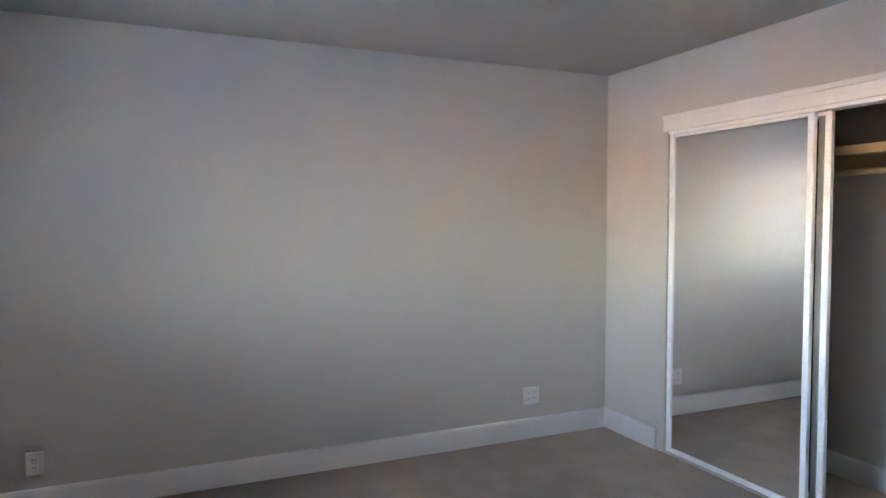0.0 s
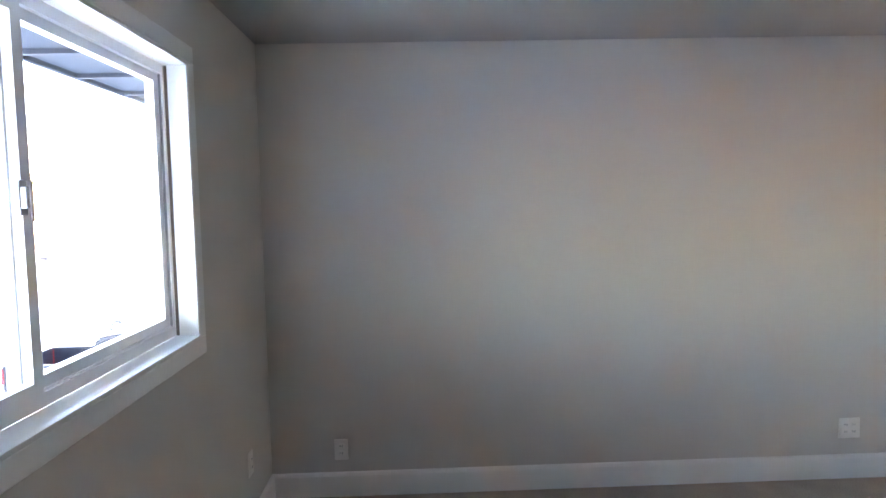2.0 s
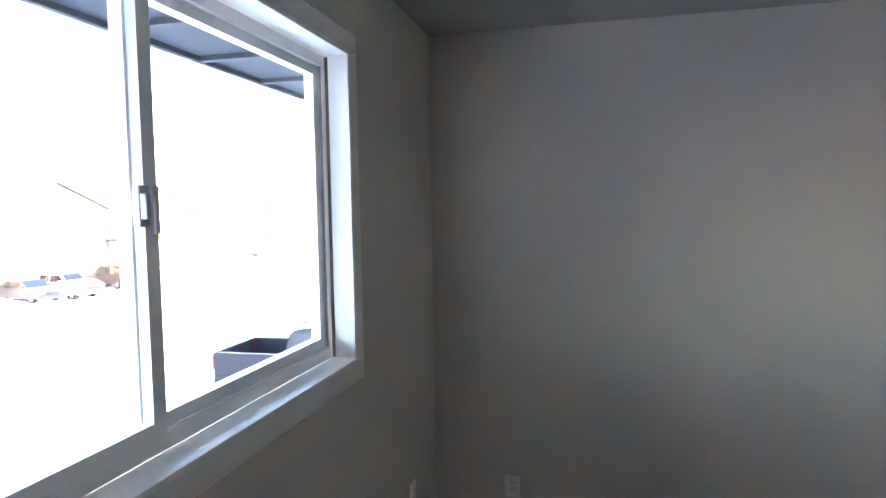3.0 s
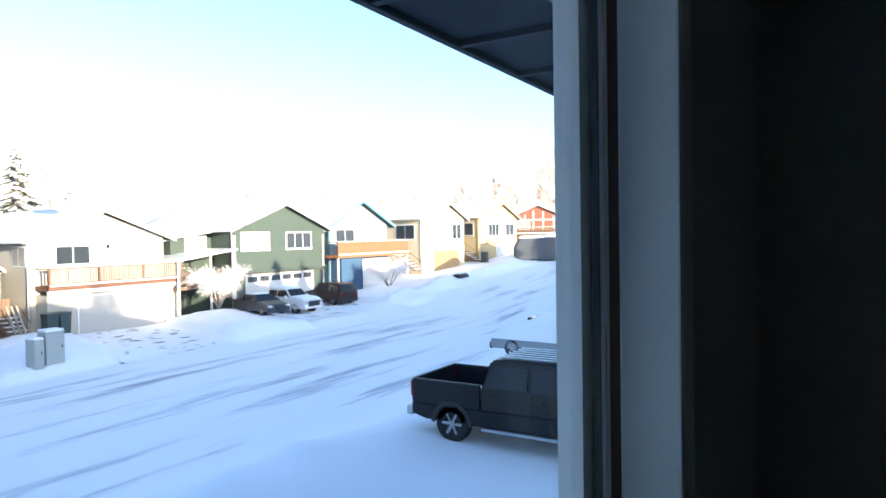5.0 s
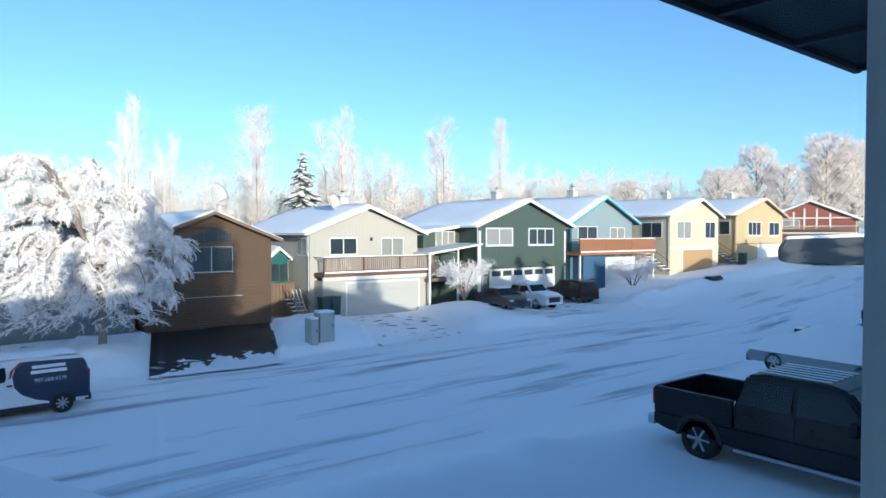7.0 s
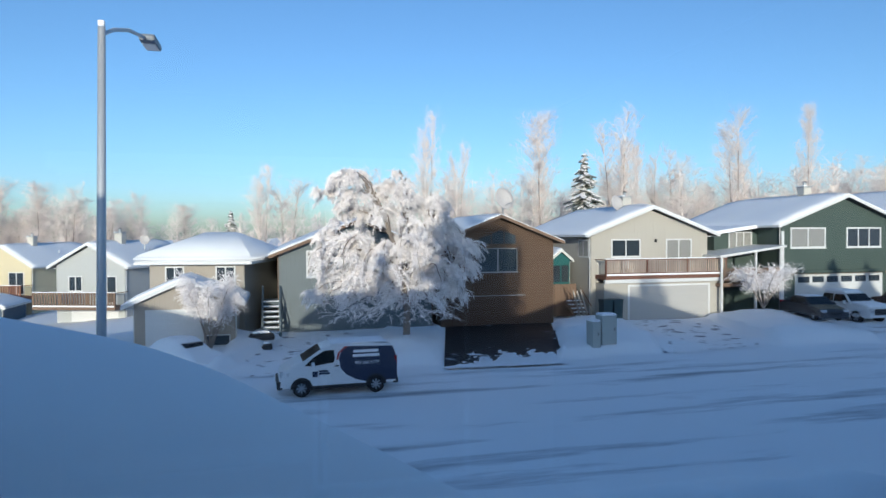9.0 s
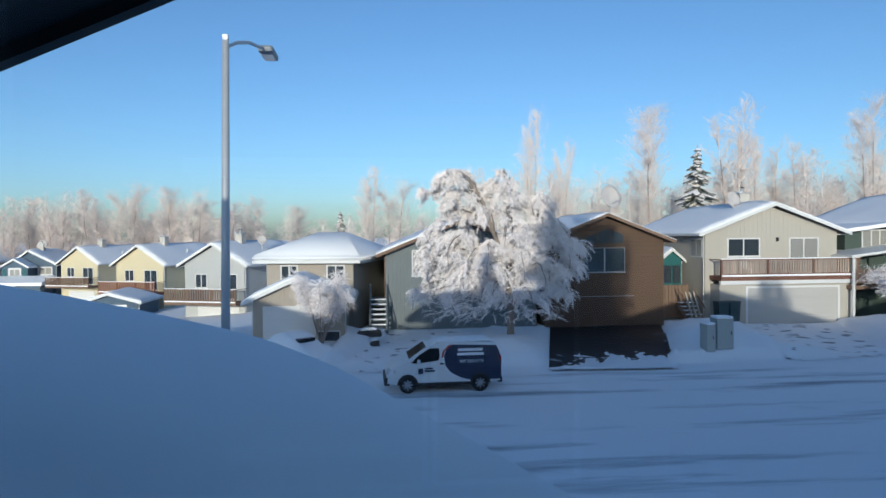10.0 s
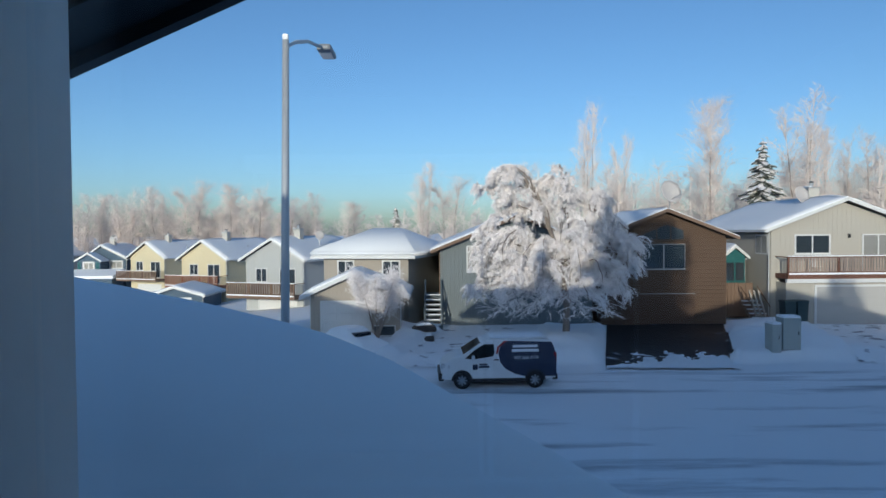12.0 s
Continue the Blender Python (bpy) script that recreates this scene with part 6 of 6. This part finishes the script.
SED = [(-2.3, 0.30), (-2.32, 0.85), (-1.75, 0.98), (-1.2, 1.36), (-0.6, 1.45), (0.2, 1.43), (1.05, 0.98), (2.05, 0.80), (2.3, 0.62), (2.3, 0.30)]
car("sedan", "dark grey sedan parked nose-out before the green house", (32.2, 35.7, ground_z(32.2, 35.7)), -100, P_GREY, SED, 0.9, 0.92, 0.22,
    [[(-1.25, 0.98), (-0.35, 0.98), (-0.35, 1.34), (-0.95, 1.34)], [(-0.28, 0.98), (0.90, 0.98), (0.28, 1.34), (-0.28, 1.34)]], 2.75, 0.33, [(1.02, 1.0, 0.28, 1.40), (-1.72, 1.0, -1.22, 1.34)], [(-0.9, 1.43), (-0.8, 1.49), (0.1, 1.49), (0.2, 1.42)])
SUV = [(-2.35, 0.40), (-2.38, 1.05), (-2.15, 1.70), (-1.8, 1.80), (0.3, 1.80), (0.65, 1.72), (1.25, 1.15), (2.2, 1.02), (2.4, 0.80), (2.4, 0.40)]
car("suv", "dark maroon sport utility car parked nose-in", (41.2, 36.8, ground_z(41.2, 36.8)), 80, P_SUV, SUV, 0.97, 1.08, 0.16,
    [[(-2.0, 1.14), (-1.25, 1.14), (-1.25, 1.66), (-1.95, 1.66)], [(-1.17, 1.14), (-0.3, 1.14), (-0.3, 1.66), (-1.17, 1.66)], [(-0.22, 1.14), (1.0, 1.14), (0.52, 1.66), (-0.22, 1.66)]], 2.85, 0.38, [(1.2, 1.2, 0.70, 1.70), (-2.34, 1.15, -2.18, 1.66)])
def buried_car(label, at, rz, thick):
    """A saloon of which deep snow leaves little but its lower flanks, wheels and a strip of glass."""
    e = thing("sedan", label, "car", at, rz)
    part("body", shell([(-2.3, 0.28), (-2.32, 0.72), (-2.1, 0.80), (2.1, 0.74), (2.3, 0.60), (2.3, 0.28)], 0.9, 2, 0, 0.05), P_SILVER, e)
    bm = bmesh.new()
    xs, ys = np.linspace(-2.4, 2.4, 40), np.linspace(-1.0, 1.0, 17)
    px, pz = [-2.4, -1.75, -1.2, -0.6, 0.2, 1.05, 2.05, 2.4], [0.90, 0.98, 1.34, 1.45, 1.43, 1.0, 0.86, 0.75]
    g = []
    for x in xs:
        row = []
        for v in ys:
            top = float(np.interp(x, px, pz)) + thick * (1 + 0.35 * noise.noise((x * 1.2, v * 1.2, rz)))
            side = max(abs(v), abs(x) / 2.4) ** 6
            row.append(bm.verts.new((x, 0.97 * v, top * (1 - side) + 0.66 * side)))
        g.append(row)
    for r0, r1 in zip(g, g[1:]):
        for i in range(len(ys) - 1):
            bm.faces.new((r0[i], r1[i], r1[i + 1], r0[i + 1]))
    part("snow", bm, M_ROOFSNOW, e, "deep soft snow over the whole car", True)
    part("windscreen", cube(0.55, -0.5, 1.0, 0.95, 0.45, 1.30 + thick * 0.6, 0.03), M_CARGLASS, e, "cleared strip of dark glass")
    part("front_bumper", cube(2.2, -0.85, 0.25, 2.36, 0.85, 0.5, 0.04, 2), M_BLACK, e)
    for wx in (-1.37, 1.37):
        for sd_ in (-1, 1):
            wheel(e, wx, sd_ * 0.80, 0.33, 0.2, 6, sd_)
    return e


buried_car("small car buried in snow before the low garage", (-6.2, 33.2, ground_z(-6.2, 33.2) - 0.4), -50, 0.15)
buried_car("car buried under deep snow beside the dark pickup", (21.0, 8.7, ground_z(21.0, 8.7) + 0.1), 86, 0.25)

# a camper under a grey tarp with snow on top, up the street
cv = thing("covered_trailer", "long trailer under a grey tarp with snow on top", "trailer", (74.5, 29.2, ground_z(74.5, 29.2)), -62)
part("tarp", shell([(-5.2, 0.0), (-5.3, 1.6), (-4.6, 2.7), (3.6, 3.0), (4.9, 1.6), (5.2, 0.0)], 1.3, 1.2, 0.2, 0.15), material("grey_tarp", (0.07, 0.08, 0.095), 0.7, 0, 0.2, 1.5, 20, 0.6, 0.03), cv)
part("snow", shell([(-4.7, 2.66), (-4.5, 2.98), (3.4, 3.3), (4.6, 2.5), (3.6, 2.96)], 1.12, 9, 0, 0.1), M_ROOFSNOW, cv)

# ---- street furniture and small things ----
lp = thing("street_lamp", "tall galvanised street lamp with a curved arm", "street lamp", (-4.50, 11.0, ground_z(-4.50, 11.0)))
M_GALV = material("galvanised_steel", (0.52, 0.54, 0.56), 0.5, 0.35, 0.12, 3, 40, 0.1)
LH = 4.83 - ground_z(-4.50, 11.0)
part("base", rod((0, 0, -0.1), (0, 0, 0.5), 0.16, 0.13, 14), M_GALV, lp)
part("pole", rod((0, 0, 0.5), (0.12, 0, LH), 0.085, 0.055, 14), M_GALV, lp, "", True)
arm = bmesh.new()
ap = [Vector((0.12, 0, LH - 0.12)), Vector((0.16, 0.6, LH + 0.14)), Vector((0.22, 1.4, LH + 0.38)), Vector((0.30, 2.4, LH + 0.55))]
for a, b in zip(ap, ap[1:]):
    tube(arm, a, b, 0.035, 0.032, 8)
part("arm", arm, M_GALV, lp)
part("snow", cube(0.07, -0.05, LH, 0.17, 0.05, LH + 0.10, 0.03, 2), M_ROOFSNOW, lp)
hd = cube(-0.15, -0.38, -0.07, 0.15, 0.42, 0.07, 0.06, 2)
bmesh.ops.transform(hd, matrix=Matrix.Translation((0.34, 2.75, LH + 0.56)), verts=list(hd.verts))
hd_ = part("lamp_head", hd, M_LAMPHEAD, lp)
part("lens", cube(0.22, 2.55, LH + 0.47, 0.46, 3.0, LH + 0.50, 0.01), M_LAMPCLEAR, hd_)

M_UTIL = material("utility_green_grey", (0.38, 0.41, 0.39), 0.6, 0, 0.15, 2, 30, 0.1)
for cx, w, hh in ((13.2, 0.42, 1.2), (13.88, 0.80, 1.36)):
    ub = thing("utility_box", "pale green-grey metal utility box standing in snow", "utility box", (cx, 29.3, ground_z(cx, 29.3) - 0.1), 0, "utility boxes")
    part("cabinet", cube(-w / 2, -0.35, 0, w / 2, 0.35, hh, 0.03, 2), M_UTIL, ub)
    part("lid", cube(-w / 2 - 0.02, -0.37, hh, w / 2 + 0.02, 0.37, hh + 0.05, 0.015), M_UTIL, ub)
    part("door", cube(-w / 2 + 0.05, -0.365, 0.15, w / 2 - 0.05, -0.345, hh - 0.1, 0.008), M_UTIL, ub)
    part("latch", cube(w / 2 - 0.15, -0.385, hh * 0.5, w / 2 - 0.11, -0.36, hh * 0.5 + 0.15), M_BLACK, ub)
    part("snow", cube(-w / 2, -0.34, hh + 0.051, w / 2, 0.34, hh + 0.16, 0.05, 2), M_ROOFSNOW, ub)
M_BIN = material("bin_plastic", (0.03, 0.055, 0.06), 0.5, 0, 0.15, 3, 40, 0.1)
for cx, cy in ((19.3, 39.5), (20.1, 39.6), (71.3, 37.5)):
    bn = thing("wheelie_bin", "dark plastic wheeled rubbish bin with a lid", "bin", (cx, cy, ground_z(cx, cy)), 0, "rubbish bins")
    part("tub", prism([(-0.28, 0.06), (0.28, 0.06), (0.34, 1.22), (-0.34, 1.22)], "y", -0.36, 0.36), M_BIN, bn)
    part("lid", cube(-0.37, -0.40, 1.22, 0.37, 0.42, 1.32, 0.03, 2), M_BIN, bn)
    part("handle", rod((-0.3, 0.44, 1.2), (0.3, 0.44, 1.2), 0.025, sides=6), M_BIN, bn)
    for s in (-1, 1):
        part("wheel", rod((s * 0.26, 0.36, 0.12), (s * 0.33, 0.36, 0.12), 0.12, sides=10), M_BLACK, bn)
sh_ = gable_house("garden_shed", "small teal shed between two houses", 17.3, 18.75, 43.9, 2.2, -4.0, -0.15, 18.05, 0.45, M_TEALSHED, 0.2, 0.2, M_WHITE, False, 0.15)
window(sh_, -0.6, 0.6, 2.2, 3.4, 0, M_DARKPANE, 1, 0.06, M_TEALSHED)
fc = thing("fence", "dark board fence between the houses", "fence", (17.9, 43.2, -4.2))
for i in range(9):
    part("board", cube(-1.1 + i * 0.24, 0, 0, -0.88 + i * 0.24, 0.04, 2.3), M_BROWNWOOD, fc)
ll = thing("leaning_boards", "pale boards leaning beside the pale house's stairs", "boards", (18.1, 40.7, -4.2))
for i in range(3):
    part("board", tube(bmesh.new(), (i * 0.28, 0, 0), (i * 0.28 - 0.35, 0.5, 2.0), 0.07, 0.07, 4), S_TAN, ll)
M_DISH = material("pale_dish_paint", (0.50, 0.47, 0.46), 0.6, 0, 0.1, 3, 30, 0.1)
for x, y, z, r in ((14.75, 47.0, 3.48, 0.85), (22.75, 44.4, 3.3, 0.62), (-65.5, 108.0, 0.2, 0.55), (-52.6, 103.0, 0.3, 0.6), (-13.8, 66.0, 0.9, 0.45)):
    ds = thing("satellite_dish", "pale round satellite dish on a roof mast", "satellite dish", (x, y, z))
    bm = bmesh.new()
    rings = [[bm.verts.new((rr * math.cos(2 * math.pi * i / 24), rr * math.sin(2 * math.pi * i / 24), zz)) for i in range(24)] for rr, zz in ((0.05 * r, 0), (0.4 * r, 0.04 * r), (0.75 * r, 0.13 * r), (r, 0.24 * r), (r, 0.21 * r), (0.7 * r, 0.09 * r), (0.05 * r, -0.04 * r))]
    for ra, rb in zip(rings, rings[1:]):
        for i in range(24):
            bm.faces.new((ra[i], ra[(i + 1) % 24], rb[(i + 1) % 24], rb[i]))
    bmesh.ops.recalc_face_normals(bm, faces=list(bm.faces))
    bmesh.ops.transform(bm, matrix=Matrix.Translation((0, 0, r)) @ Matrix.Rotation(radians(20), 4, "Z") @ Matrix.Rotation(radians(72), 4, "X"), verts=list(bm.verts))
    part("dish", bm, M_DISH, ds, "", True)
    part("mast", rod((0, 0, -1.2), (0, 0, r), 0.05), M_IRON, ds)
    part("feed_arm", rod((0, -0.15, r * 0.4), (0.6, -0.8, r * 0.8), 0.025, sides=6), M_IRON, ds)

# scattered things by the slate house's drive
for x, y, w in ((-2.7, 36.6, 1.5), (-2.4, 35.4, 0.6), (53.5, 31.0, 2.2), (53.0, 33.0, 1.0)):
    bl = thing("tyre_stack", "dark rubbery heap half covered by snow", "heap", (x, y, ground_z(x, y) - 0.05))
    part("heap", shell([(-w / 2, 0), (-w / 2.3, 0.3), (w / 2.6, 0.38), (w / 2, 0)], 0.45, 0.1, 0.3, 0.08), M_BLACK, bl)
    part("snow", shell([(-w / 3, 0.33), (-w / 3.5, 0.45), (w / 4, 0.48), (w / 3.2, 0.37)], 0.28, 9, 0, 0.04), M_ROOFSNOW, bl)
